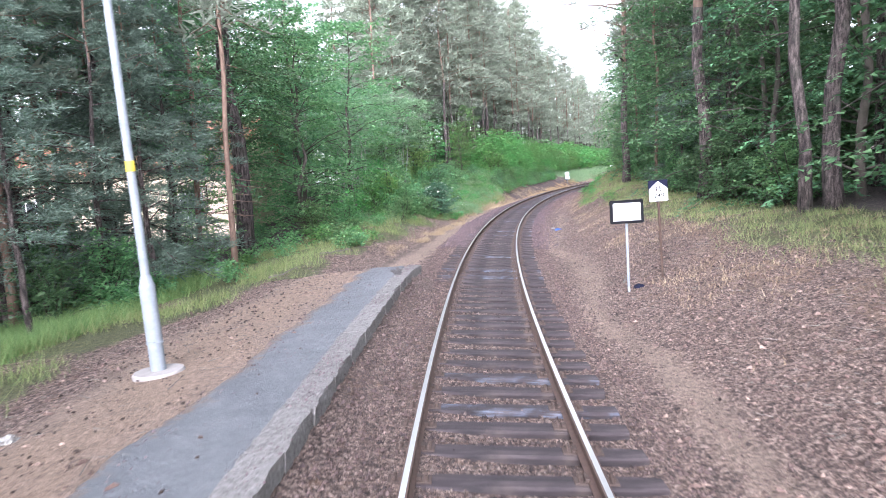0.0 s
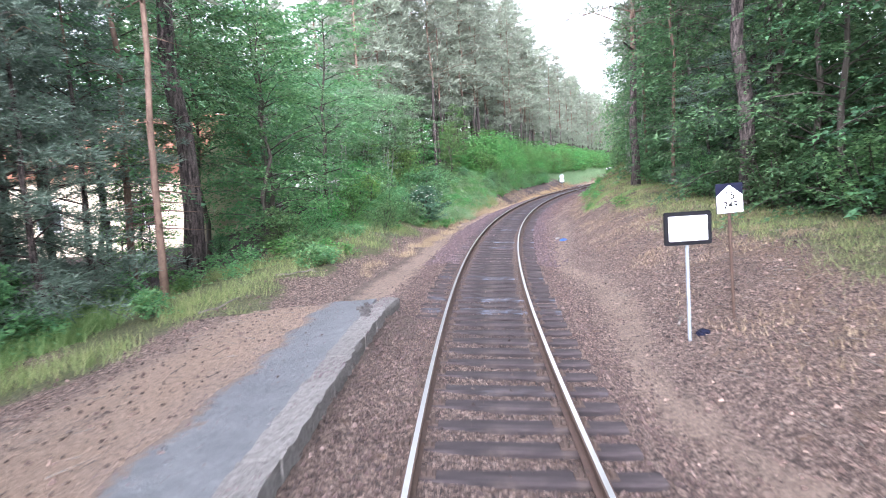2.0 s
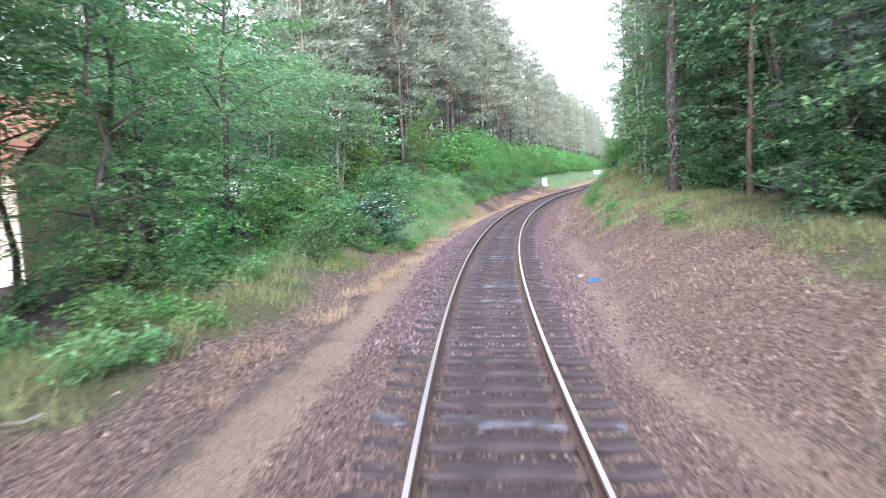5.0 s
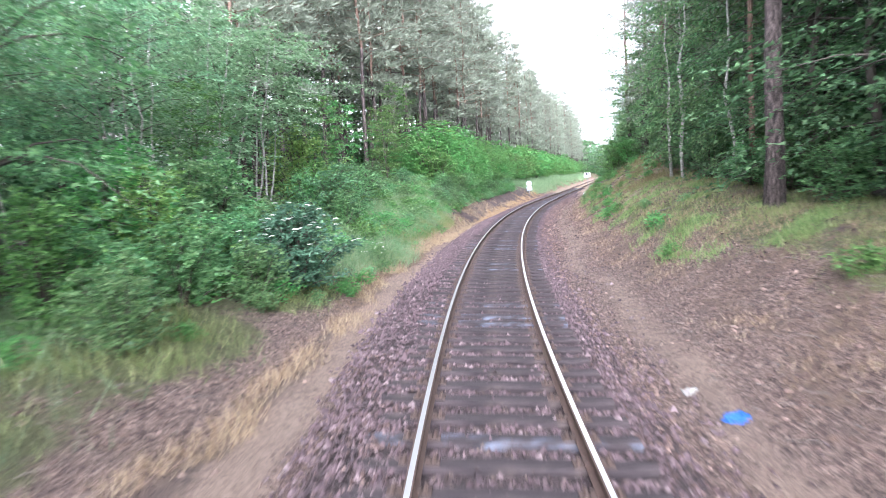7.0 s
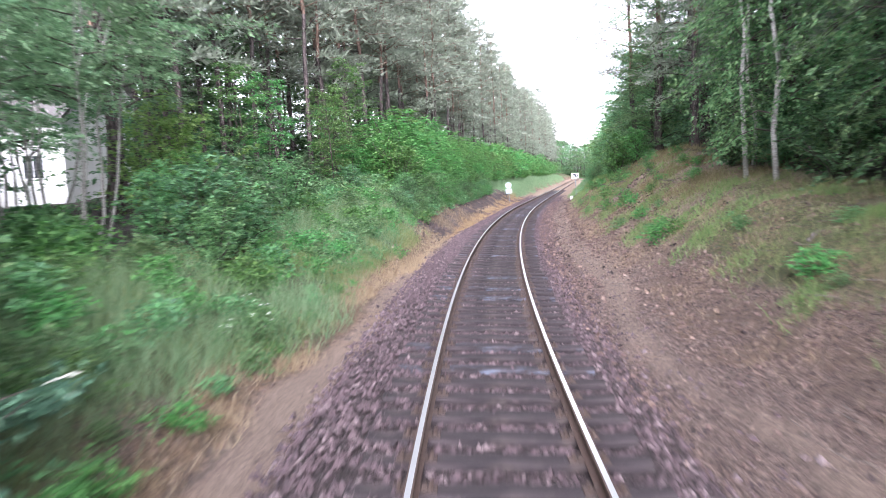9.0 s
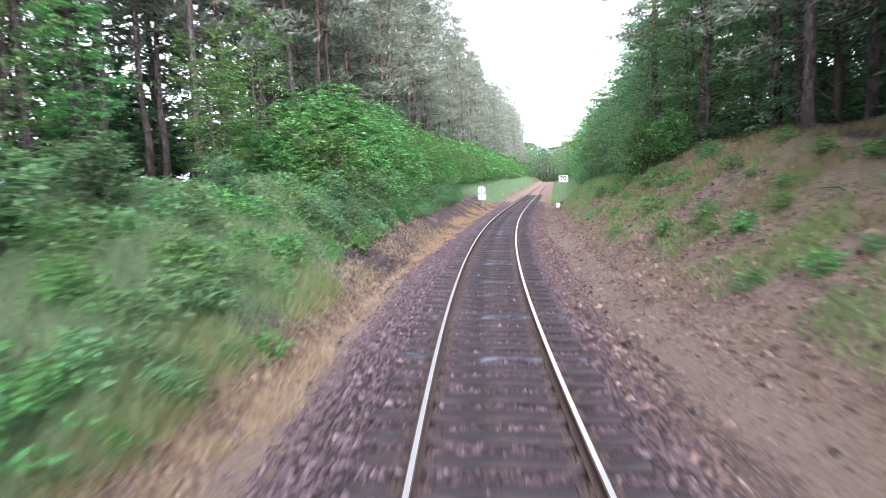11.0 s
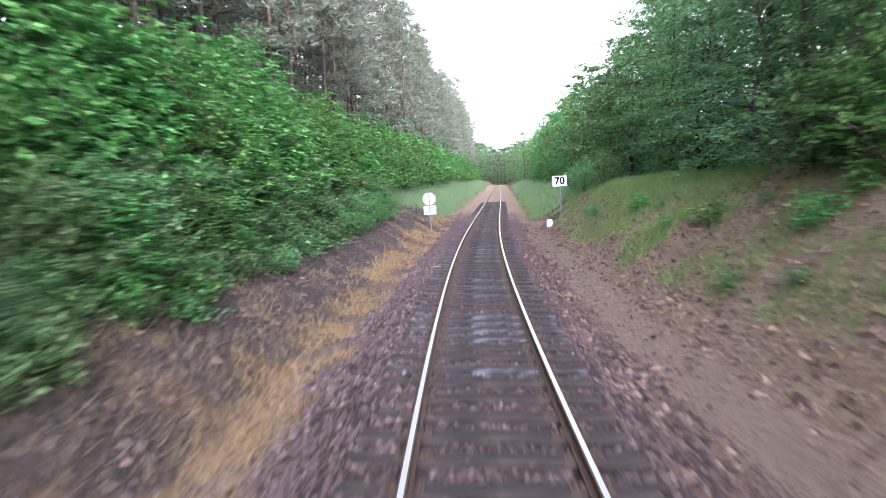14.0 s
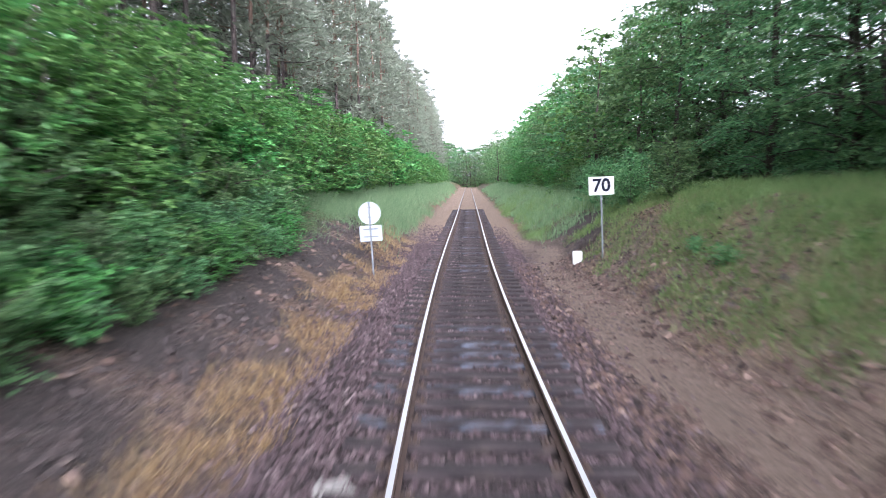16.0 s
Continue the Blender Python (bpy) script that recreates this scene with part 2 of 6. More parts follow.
def leafy(name, dark, mid, light, glow=0.35, hue=0.03):
    """Leaves: each one its own tone, partly letting the light through."""
    m = Mat(name)
    isl = m.n("ShaderNodeNewGeometry").outputs["Random Per Island"]
    col = m.ramp(isl, [(0.0, dark), (0.5, mid), (1.0, light)])
    rnd = m.t.nodes.new("ShaderNodeObjectInfo").outputs["Random"]
    hsv = m.n("ShaderNodeHueSaturation")
    m.link(col, hsv.inputs["Color"])
    m.link(m.math("ADD", m.math("MULTIPLY", rnd, 2 * hue), 0.5 - hue), hsv.inputs["Hue"])
    m.link(m.math("ADD", m.math("MULTIPLY", rnd, 0.5), 0.75), hsv.inputs["Value"])
    tr = m.n("ShaderNodeBsdfTranslucent")
    m.link(hsv.outputs[0], tr.inputs["Color"])
    m.set(hsv.outputs[0], 0.55)
    mx = m.n("ShaderNodeMixShader", Fac=glow)
    m.link(m.bsdf.outputs[0], mx.inputs[1])
    m.link(tr.outputs[0], mx.inputs[2])
    m.link(mx.outputs[0], m.out.inputs["Surface"])
    return m.m


def stones(name, a, b, c, rough=0.9):
    m = Mat(name)
    isl = m.n("ShaderNodeNewGeometry").outputs["Random Per Island"]
    col = m.ramp(isl, [(0.0, a), (0.45, b), (0.8, b), (1.0, c)])
    f = m.noise(60, 3, 0.6)
    col = m.mix(col, (0.5, 0.5, 0.5), m.math("MULTIPLY", f, 0.25), "OVERLAY")
    m.bump(f, 0.4, 0.005)
    return m.set(col, rough)


M_BALLAST = stones("ballast", (0.034, 0.024, 0.029), (0.104, 0.071, 0.080), (0.215, 0.165, 0.172))
M_BALLAST_DARK = stones("dark_ballast", (0.018, 0.012, 0.013), (0.060, 0.041, 0.039), (0.19, 0.145, 0.125))
M_BALLAST_BROWN = stones("brown_ballast", (0.026, 0.017, 0.018), (0.080, 0.051, 0.048), (0.20, 0.142, 0.128))
M_LITTER = stones("leaf_litter", (0.020, 0.013, 0.012), (0.135, 0.088, 0.076), (0.31, 0.218, 0.182))
M_RAIL_HEAD = plain("rail_head", (0.50, 0.49, 0.49), (0.64, 0.63, 0.62), 30, 0.34, 1.0, 0.03, 0.002)
M_RAIL = plain("rusty_rail", (0.07, 0.045, 0.04), (0.15, 0.095, 0.075), 20, 0.75, 0.3, 0.3, 0.004)
M_PLATE = plain("tie_plate", (0.05, 0.035, 0.032), (0.11, 0.075, 0.062), 30, 0.8, 0.2, 0.3, 0.004)
M_CONCRETE = plain("old_concrete", (0.080, 0.075, 0.075), (0.345, 0.325, 0.318), 22, 0.92, 0, 1.0, 0.04, vary=0.12)

M_GALV = plain("galvanised_steel", (0.185, 0.205, 0.235), (0.29, 0.315, 0.35), 5, 0.6, 0.0, 0.1, 0.003)
M_WHITE = plain("white_paint", (0.74, 0.75, 0.76), (0.82, 0.83, 0.84), 5, 0.5, 0, 0.05, 0.002)
M_BLACK = plain("black_paint", (0.006, 0.006, 0.008), (0.014, 0.014, 0.017), 6, 0.85, 0, 0.05, 0.002)
M_NAVY = plain("navy_paint", (0.007, 0.008, 0.022), (0.013, 0.015, 0.034), 6, 0.8, 0, 0.05, 0.002)
M_RUSTPOLE = plain("rusty_pole", (0.035, 0.020, 0.016), (0.10, 0.060, 0.045), 12, 0.8, 0.0, 0.3, 0.003)
M_YELLOW = plain("yellow_tape", (0.65, 0.5, 0.04), (0.75, 0.6, 0.08), 12, 0.6)
for _m in (M_BLACK, M_NAVY):
    _m.node_tree.nodes["Principled BSDF"].inputs["Specular IOR Level"].default_value = 0.15
M_GREYBACK = plain("sign_back", (0.40, 0.46, 0.54), (0.52, 0.58, 0.66), 6, 0.5, 0.1, 0.1, 0.002)
M_BARK_RED = plain("upper_pine_bark", (0.085, 0.056, 0.044), (0.270, 0.178, 0.136), 9, 0.9, 0, 0.7, 0.02, (1, 1, 0.3), 0.15)
M_BARK = plain("brown_bark", (0.045, 0.038, 0.033), (0.13, 0.11, 0.095), 8, 0.95, 0, 0.9, 0.02, (1, 1, 0.3), 0.2)
M_BIRCH = plain("birch_bark", (0.10, 0.09, 0.085), (0.62, 0.60, 0.57), 7, 0.8, 0, 0.4, 0.01, (1, 1, 3.0), 0.1)
M_LEAF = leafy("broad_leaves", (0.076, 0.172, 0.078), (0.153, 0.313, 0.130), (0.266, 0.448, 0.201), 0.52)
M_LEAF_BRIGHT = leafy("bright_leaves", (0.056, 0.156, 0.048), (0.117, 0.293, 0.084), (0.219, 0.445, 0.137), 0.45)
# Darker broad leaves: dark green crowns, and the wood's shade put into colour.
M_LEAF_DARK = leafy("dark_shaded_leaves", (0.051, 0.118, 0.055), (0.101, 0.210, 0.095), (0.177, 0.311, 0.144), 0.45)
M_LEAF_PALE = leafy("pale_leaves", (0.126, 0.240, 0.132), (0.210, 0.372, 0.198), (0.324, 0.504, 0.288), 0.5)
M_LEAF_YELLOW = leafy("yellow_green_leaves", (0.120, 0.200, 0.050), (0.210, 0.320, 0.085), (0.330, 0.430, 0.150), 0.45)
M_LEAF_ELDER = leafy("elder_leaves", (0.040, 0.098, 0.056), (0.072, 0.160, 0.090), (0.125, 0.235, 0.135), 0.35)
M_NEEDLE = leafy("pine_needles", (0.190, 0.220, 0.168), (0.255, 0.289, 0.223), (0.325, 0.362, 0.285), 0.47, 0.012)
M_NEEDLE_DARK = leafy("young_pine_needles", (0.088, 0.132, 0.108), (0.141, 0.204, 0.160), (0.209, 0.275, 0.218), 0.35, 0.01)
M_GRASS = leafy("grass_blades", (0.110, 0.150, 0.052), (0.200, 0.245, 0.090), (0.36, 0.355, 0.175), 0.40, 0.025)
M_GRASS_DRY = leafy("half_dry_grass", (0.150, 0.140, 0.060), (0.250, 0.222, 0.105), (0.400, 0.340, 0.190), 0.35, 0.02)
M_GRASS_PALE = leafy("tall_pale_grass", (0.100, 0.182, 0.088), (0.180, 0.282, 0.140), (0.315, 0.400, 0.240), 0.40, 0.02)
M_GRASS_GREEN = leafy("green_grass", (0.106, 0.184, 0.060), (0.184, 0.301, 0.103), (0.333, 0.431, 0.178), 0.40, 0.025)
M_STRAW = leafy("dry_grass", (0.27, 0.170, 0.075), (0.43, 0.295, 0.145), (0.56, 0.43, 0.25), 0.3, 0.01)
M_STRAW_TAN = leafy("tan_dry_grass", (0.22, 0.150, 0.090), (0.36, 0.265, 0.170), (0.52, 0.42, 0.29), 0.3, 0.01)
M_FLOWER = leafy("white_umbels", (0.62, 0.64, 0.56), (0.72, 0.73, 0.66), (0.80, 0.80, 0.74), 0.3, 0.0)
M_CONE = plain("pine_cone", (0.03, 0.02, 0.017), (0.075, 0.05, 0.042), 40, 0.9)
M_DEAD = plain("dead_wood", (0.09, 0.078, 0.072), (0.22, 0.19, 0.17), 14, 0.9, 0, 0.6, 0.01)
M_FOOT = plain("pale_cast_concrete", (0.25, 0.228, 0.222), (0.37, 0.34, 0.33), 9, 0.9, 0, 0.5, 0.01)
M_SLAB = plain("pale_concrete", (0.20, 0.19, 0.18), (0.36, 0.34, 0.33), 9, 0.9, 0, 0.6, 0.01)
M_RUBBLE = plain("dark_rubble", (0.035, 0.032, 0.034), (0.13, 0.12, 0.12), 30, 0.95, 0, 1.0, 0.03, vary=0.2)
M_SOIL = stones("soil_clods", (0.045, 0.036, 0.038), (0.085, 0.066, 0.066), (0.13, 0.10, 0.095))
M_BLUE = plain("blue_plastic", (0.012, 0.055, 0.30), (0.035, 0.15, 0.52), 14, 0.4)
M_PEACH = plain("peach_render", (0.66, 0.54, 0.41), (0.78, 0.66, 0.52), 2, 0.9)
M_HOUSEWHITE = plain("white_render", (0.72, 0.72, 0.72), (0.82, 0.82, 0.82), 2, 0.9)
M_TILE = plain("roof_tiles", (0.24, 0.10, 0.065), (0.38, 0.17, 0.11), 4, 0.85, 0, 0.5, 0.02)
M_GLASS = plain("window_glass", (0.03, 0.035, 0.04), (0.05, 0.055, 0.06), 2, 0.08)


def sleeper_material():
    m = Mat("tarred_sleeper")
    grain = m.noise(9, 6, 0.7, stretch=(0.12, 1.0, 1.0))
    fine = m.noise(45, 3, 0.6, stretch=(0.08, 1.0, 1.0))
    stain = m.noise(2.2, 3, 0.6)
    col = m.ramp(grain, [(0.32, (0.008, 0.006, 0.008)), (0.53, (0.038, 0.028, 0.032)), (0.75, (0.112, 0.087, 0.092))])
    rnd = m.t.nodes.new("ShaderNodeObjectInfo").outputs["Random"]
    blue = m.math("MULTIPLY", m.step(rnd, 0.70, 0.82), m.step(stain, 0.44, 0.62))
    col = m.mix(col, (0.120, 0.142, 0.200), m.math("MULTIPLY", blue, m.step(fine, 0.42, 0.65)))
    dust = m.math("MULTIPLY", m.step(stain, 0.5, 0.8), 0.25)
    col = m.mix(col, (0.20, 0.15, 0.13), dust)
    m.bump(m.math("ADD", grain, m.math("MULTIPLY", fine, 0.5)), 0.8, 0.015)
    return m.set(col, 0.85)


M_SLEEPER = sleeper_material()


def bark_material():
    """Deep upright furrows between pale scaly plates."""
    m = Mat("pine_bark")
    plates = m.noise(15, 5, 0.7, stretch=(1.0, 1.0, 0.22))
    fine = m.noise(60, 4, 0.7, stretch=(1.0, 1.0, 0.4))
    stain = m.noise(1.1, 3, 0.6)
    f = m.math("ADD", m.math("MULTIPLY", plates, 0.7), m.math("MULTIPLY", fine, 0.3))
    col = m.ramp(f, [(0.40, (0.010, 0.008, 0.009)), (0.50, (0.075, 0.058, 0.056)), (0.62, (0.215, 0.172, 0.165))])
    col = m.mix(col, (0.13, 0.135, 0.11), m.math("MULTIPLY", m.step(stain, 0.5, 0.7), 0.35))
    m.bump(f, 1.0, 0.08)
    return m.set(col, 0.95)


M_BARK_PINE = bark_material()


def asphalt_material():
    m = Mat("worn_asphalt")
    a, f, g = m.noise(1.3, 6, 0.7), m.noise(110, 3, 0.75), m.noise(9, 6, 0.75)
    s = m.math("ADD", m.math("MULTIPLY", a, 0.35), m.math("ADD", m.math("MULTIPLY", f, 0.4), m.math("MULTIPLY", g, 0.25)))
    col = m.ramp(s, [(0.34, (0.074, 0.081, 0.094)), (0.50, (0.152, 0.160, 0.178)), (0.66, (0.245, 0.249, 0.262))])
    drift = m.n("ShaderNodeAttribute")
    drift.attribute_name = "drift"
    edge = m.math("SUBTRACT", m.math("ADD", m.math("MULTIPLY", a, 0.6), m.math("MULTIPLY", g, 0.8)), 0.70)
    sand = m.ramp(f, [(0.3, (0.115, 0.084, 0.070)), (0.7, (0.250, 0.185, 0.150))])
    col = m.mix(col, sand, m.step(m.math("ADD", drift.outputs["Fac"], m.math("MULTIPLY", edge, 1.6)), 0.42, 0.72))
    m.bump(m.math("ADD", f, m.math("MULTIPLY", g, 1.5)), 0.9, 0.02)
    return m.set(col, 0.9)


M_ASPHALT = asphalt_material()


def ground_material():
    m = Mat("ground")
    def attr(name):
        node = m.t.nodes.new("ShaderNodeAttribute")
        node.attribute_name = name
        return node.outputs["Fac"]
    warp = m.n("ShaderNodeTexNoise", Scale=9.0, Detail=3.0)
    shift = m.t.nodes.new("ShaderNodeVectorMath")
    shift.operation = "MULTIPLY_ADD"
    m.link(m.place(), warp.inputs["Vector"])
    m.link(warp.outputs["Color"], shift.inputs[0])
    shift.inputs[1].default_value = (0.12, 0.12, 0.12)
    m.link(m.place(), shift.inputs[2])
    big, med = m.noise(0.5, 5, 0.6), m.noise(2.6, 7, 0.75)
    fine, tiny = m.noise(18, 6, 0.75), m.noise(75, 4, 0.75)
    vor = m.n("ShaderNodeTexVoronoi", Scale=38.0)
    m.link(shift.outputs[0], vor.inputs["Vector"])
    chipv = m.n("ShaderNodeSeparateColor")
    m.link(vor.outputs["Color"], chipv.inputs[0])
    twig = m.noise(30, 4, 0.7, stretch=(1.0, 0.22, 1.0))
    mixed = m.math("ADD", m.math("MULTIPLY", chipv.outputs[0], 0.24), m.math("ADD", m.math("MULTIPLY", tiny, 0.36), m.math("MULTIPLY", fine, 0.40)))
    litter = m.ramp(mixed, [(0.33, (0.018, 0.012, 0.011)), (0.43, (0.096, 0.063, 0.055)), (0.53, (0.205, 0.140, 0.120)), (0.62, (0.430, 0.320, 0.275))])
    litter = m.mix(litter, (0.24, 0.125, 0.055), m.math("MULTIPLY", m.step(med, 0.56, 0.68), m.math("MULTIPLY", chipv.outputs[1], 0.6)))
    litter = m.mix(litter, (0.045, 0.032, 0.029), m.math("MULTIPLY", m.step(twig, 0.60, 0.68), 0.7))
    sand = m.ramp(m.math("ADD", m.math("MULTIPLY", med, 0.5), m.math("MULTIPLY", tiny, 0.5)),
                  [(0.25, (0.104, 0.076, 0.066)), (0.55, (0.164, 0.120, 0.102)), (0.8, (0.232, 0.180, 0.156))])
    rust = m.ramp(m.math("ADD", m.math("MULTIPLY", med, 0.5), m.math("MULTIPLY", tiny, 0.5)),
                  [(0.25, (0.130, 0.082, 0.055)), (0.55, (0.250, 0.162, 0.108)), (0.8, (0.375, 0.258, 0.178))])
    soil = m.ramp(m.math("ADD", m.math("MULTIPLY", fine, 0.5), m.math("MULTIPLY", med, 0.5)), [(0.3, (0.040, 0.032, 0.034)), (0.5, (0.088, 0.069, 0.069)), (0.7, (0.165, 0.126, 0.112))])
    turf = m.ramp(m.math("ADD", m.math("MULTIPLY", fine, 0.6), m.math("MULTIPLY", tiny, 0.4)),
                  [(0.25, (0.050, 0.056, 0.028)), (0.55, (0.125, 0.132, 0.060)), (0.8, (0.215, 0.200, 0.105))])
    grit = m.ramp(m.math("ADD", m.math("MULTIPLY", chipv.outputs[1], 0.5), m.math("MULTIPLY", tiny, 0.5)),
                  [(0.2, (0.020, 0.014, 0.016)), (0.55, (0.076, 0.053, 0.057)), (0.85, (0.165, 0.125, 0.126))])
    edge = m.math("SUBTRACT", m.math("ADD", m.math("MULTIPLY", m.noise(0.9, 6, 0.7), 0.7), m.math("ADD", m.math("MULTIPLY", med, 0.6), m.math("MULTIPLY", fine, 0.5))), 0.90)
    col = litter
    for name, c in (("turf", turf), ("sand", sand), ("rust", rust), ("soil", soil), ("grit", grit)):
        w = m.step(m.math("ADD", attr(name), edge), 0.38, 0.62)
        col = m.mix(col, c, w)
    col = m.mix(col, (0.43, 0.316, 0.254), m.math("MULTIPLY", m.step(m.math("ADD", attr("pale"), m.math("MULTIPLY", edge, 1.5)), 0.30, 0.90), 0.62))
    speck = m.math("ADD", m.math("MULTIPLY", tiny, 0.55), m.math("MULTIPLY", fine, 0.45))
    col = m.mix(col, m.ramp(speck, [(0.37, (0.05, 0.05, 0.05)), (0.50, (0.47, 0.47, 0.47)), (0.63, (0.92, 0.90, 0.88))]), 0.9, "OVERLAY")
    h = m.math("ADD", m.math("MULTIPLY", fine, 0.6), m.math("ADD", m.math("MULTIPLY", tiny, 0.4), m.math("MULTIPLY", vor.outputs["Distance"], 0.5)))
    m.bump(h, 1.0, 0.09)
    return m.set(col, 0.95)


M_GROUND = ground_material()


# ---- the ground: one sheet ----
def bell(v, lo, hi, soft):
    return np.clip(0.5 + (v - lo) / soft, 0, 1) * np.clip(0.5 + (hi - v) / soft, 0, 1)


def zones(s, lat):
    """How far sand, rust-coloured sand, turf, bare soil and ballast grit cover the ground, 0 to 1."""
    w = 0.35 * waves(s, lat, 21, 1.5)
    a = abs(lat)
    right, left = lat > 0, lat < 0
    plat = (s < 16.4) & left
    far = np.clip((s - 107) / 9, 0, 1)
    grit = np.where(plat, bell(a, -1, 1.62, 0.1), bell(a, -1, 1.75 + np.where(left, 0.35 * np.clip((s - 30) / 6, 0, 1), 0.25 * np.clip((s - 45) / 30, 0, 1)), 0.3)) * (1 - far) * np.clip(0.25 + (s - 24) / 14 + 0.9 * (a < 0.72), 0.25, 1)
    path_mid = np.interp(s, [0, 14, 30, 50, 75, 100], [2.4, 2.3, 2.4, 2.6, 2.5, 2.4])
    sand = np.where(right, bell(a + w * 0.6, path_mid - 0.35, path_mid + 0.35, 0.6) * 0.62, 0)
    sand = np.where(left & ~plat, bell(a + w * 0.5, 2.1, np.interp(s, [16, 30, 60], [2.9, 3.0, 2.9]), 0.5), sand)
    sand = np.where(plat, bell(a + w, 1.5, 4.7, 0.8), sand)
    rust = np.where(left, (0.55 + 0.3 * waves(s, lat, 23, 1.1)) * bell(a + w, np.interp(s, [74, 84], [2.4, 1.95]), 3.6, 0.5) * np.clip((s - 30) / 14, 0, 1), 0)
    rust = np.maximum(rust, 0.95 * far * bell(a + w, -1, 2.7, 0.8))
    sand = np.maximum(sand, far * bell(a, -1, 2.5, 0.5))
    rust = np.maximum(rust, np.where(plat, 0.58 * bell(a + w, 2.6, 4.6, 1.0), 0))
    rust = np.maximum(rust, np.where(right, 0.45 * bell(a + w, 4.2, 5.4, 0.6), 0))
    soil = np.where(left, (np.interp(s, [62, 69, 84], [0.5, 0.70, 0.66]) + 0.35 * waves(s, lat, 25, 0.45)) * bell(a + 0.5 * w, 2.95, np.interp(s, [60, 68, 86, 100], [4.0, 4.6, 4.8, 4.4]), 0.4) * np.clip((s - 52) / 10, 0, 1) * (1 - 0.7 * far), 0)
    rust = np.maximum(rust, np.where(right, np.interp(s, [0, 40, 55, 90, 104], [0.36, 0.44, 0.47, 0.47, 0.42]) * bell(a + w, 3.0, 8, 0.8), 0))
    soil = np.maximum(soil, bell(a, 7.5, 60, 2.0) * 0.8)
    soil = np.maximum(soil, np.where(right, np.interp(s, [0, 50, 62], [0.36, 0.40, 0.46]) * bell(a, 2.9, 8, 0.8), 0))
    soil = np.maximum(soil, np.where(right, 0.52 * bell(a + 0.6 * w, 2.9, 3.4, 0.5) * bell(s, 56, 104, 8), 0))
    soil = np.maximum(soil, np.where(right, bell(a + w, 3.3, 4.9, 0.5) * bell(s, 95, 113, 5), 0))
    turf_lo = np.where(right, np.interp(s, [0, 25, 45, 60, 80, 92, 106, 114], [5.6, 5.0, 4.6, 4.1, 4.0, 3.6, 3.9, 2.6]), np.where(plat, 5.5, np.interp(s, [16, 26, 36, 46, 62, 68, 84, 98, 108, 114], [4.0, 3.9, 3.7, 3.3, 3.8, 4.6, 4.8, 4.4, 3.6, 2.6])))
    turf = bell(a + w * np.where(left & (s < 34), 1.2, 1.0), turf_lo, np.where(left & (s > 54) & (s < 82), 10.5, 8.0), 0.9) * np.where(right, np.interp(s, [50, 62, 80, 90, 104, 110], [0.80, 0.46, 0.44, 0.56, 0.58, 0.80]) + np.interp(s, [40, 60, 84, 104], [0.15, 0.4, 0.45, 0.4]) * waves(s, lat, 29, 0.8), np.interp(s, [16, 40], [0.78, 0.9]) + np.interp(s, [16, 40], [0.36, 0.2]) * waves(s, lat, 28, 0.7))
    return {"sand": sand, "rust": rust, "turf": turf, "soil": soil, "grit": grit, "pale": np.where(plat, 0.98 * bell(a + w, 2.2, 4.8, 1.0), 0) + np.where(left & ~plat, (1.05 + 0.2 * waves(s, lat, 24, 0.7)) * bell(a + 0.4 * w, 2.0, 2.8, 0.5) * np.clip((88 - s) / 12, 0.1, 1), np.where(right, np.interp(s, [20, 60, 80], [0.80, 0.70, 0.85]) * bell(a + 0.8 * w, path_mid - 0.36, path_mid + 0.36, 0.6) + 0.86 * bell(s, 50, 104, 10) * bell(a, 2.6, 8, 1), 0)) * (1 - far) + 0.95 * far * bell(a, -1, 2.7, 0.8)}


def make_ground():
    ss = np.concatenate([np.arange(-60, -8, 2.0), np.arange(-8, 96, 0.26), np.arange(96, 118, 0.5), np.arange(118, 421, 2.0)])
    inner = np.concatenate([np.arange(0, 6.0, 0.18), np.arange(6, 12, 0.5), np.arange(12, 61, 4)])
    lats = np.sort(np.unique(np.round(np.concatenate([-inner, inner, [-1.62, -1.70]]), 3)))
    S2, L2 = np.meshgrid(ss, lats, indexing="ij")
    v = ground_at(S2.ravel(), L2.ravel())
    n, k = len(ss), len(lats)
    idx = np.arange(n * k).reshape(n, k)
    q = np.stack([idx[:-1, :-1], idx[:-1, 1:], idx[1:, 1:], idx[1:, :-1]], -1).reshape(-1, 4)
    # the land beyond, to the horizon
    far = np.array([[-2500, -2500, -1.6], [2500, -2500, -1.6], [2500, 2500, -1.6], [-2500, 2500, -1.6]], float)
    m = len(v)
    v = np.concatenate([v, far])
    q = np.concatenate([q, [[m, m + 1, m + 2, m + 3]]])
    me = big_mesh("ground", v, q, M_GROUND, True)
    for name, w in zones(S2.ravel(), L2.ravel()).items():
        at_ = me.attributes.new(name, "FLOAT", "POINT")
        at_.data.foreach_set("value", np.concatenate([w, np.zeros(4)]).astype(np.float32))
    ob = new("ground", me)
    return tagged(ob, "sandy railway cutting with leaf litter, turf and bare soil", "ground", kind="structure")


make_ground()


# ---- the track ----
GAUGE = 1.505
SPACING = 0.611


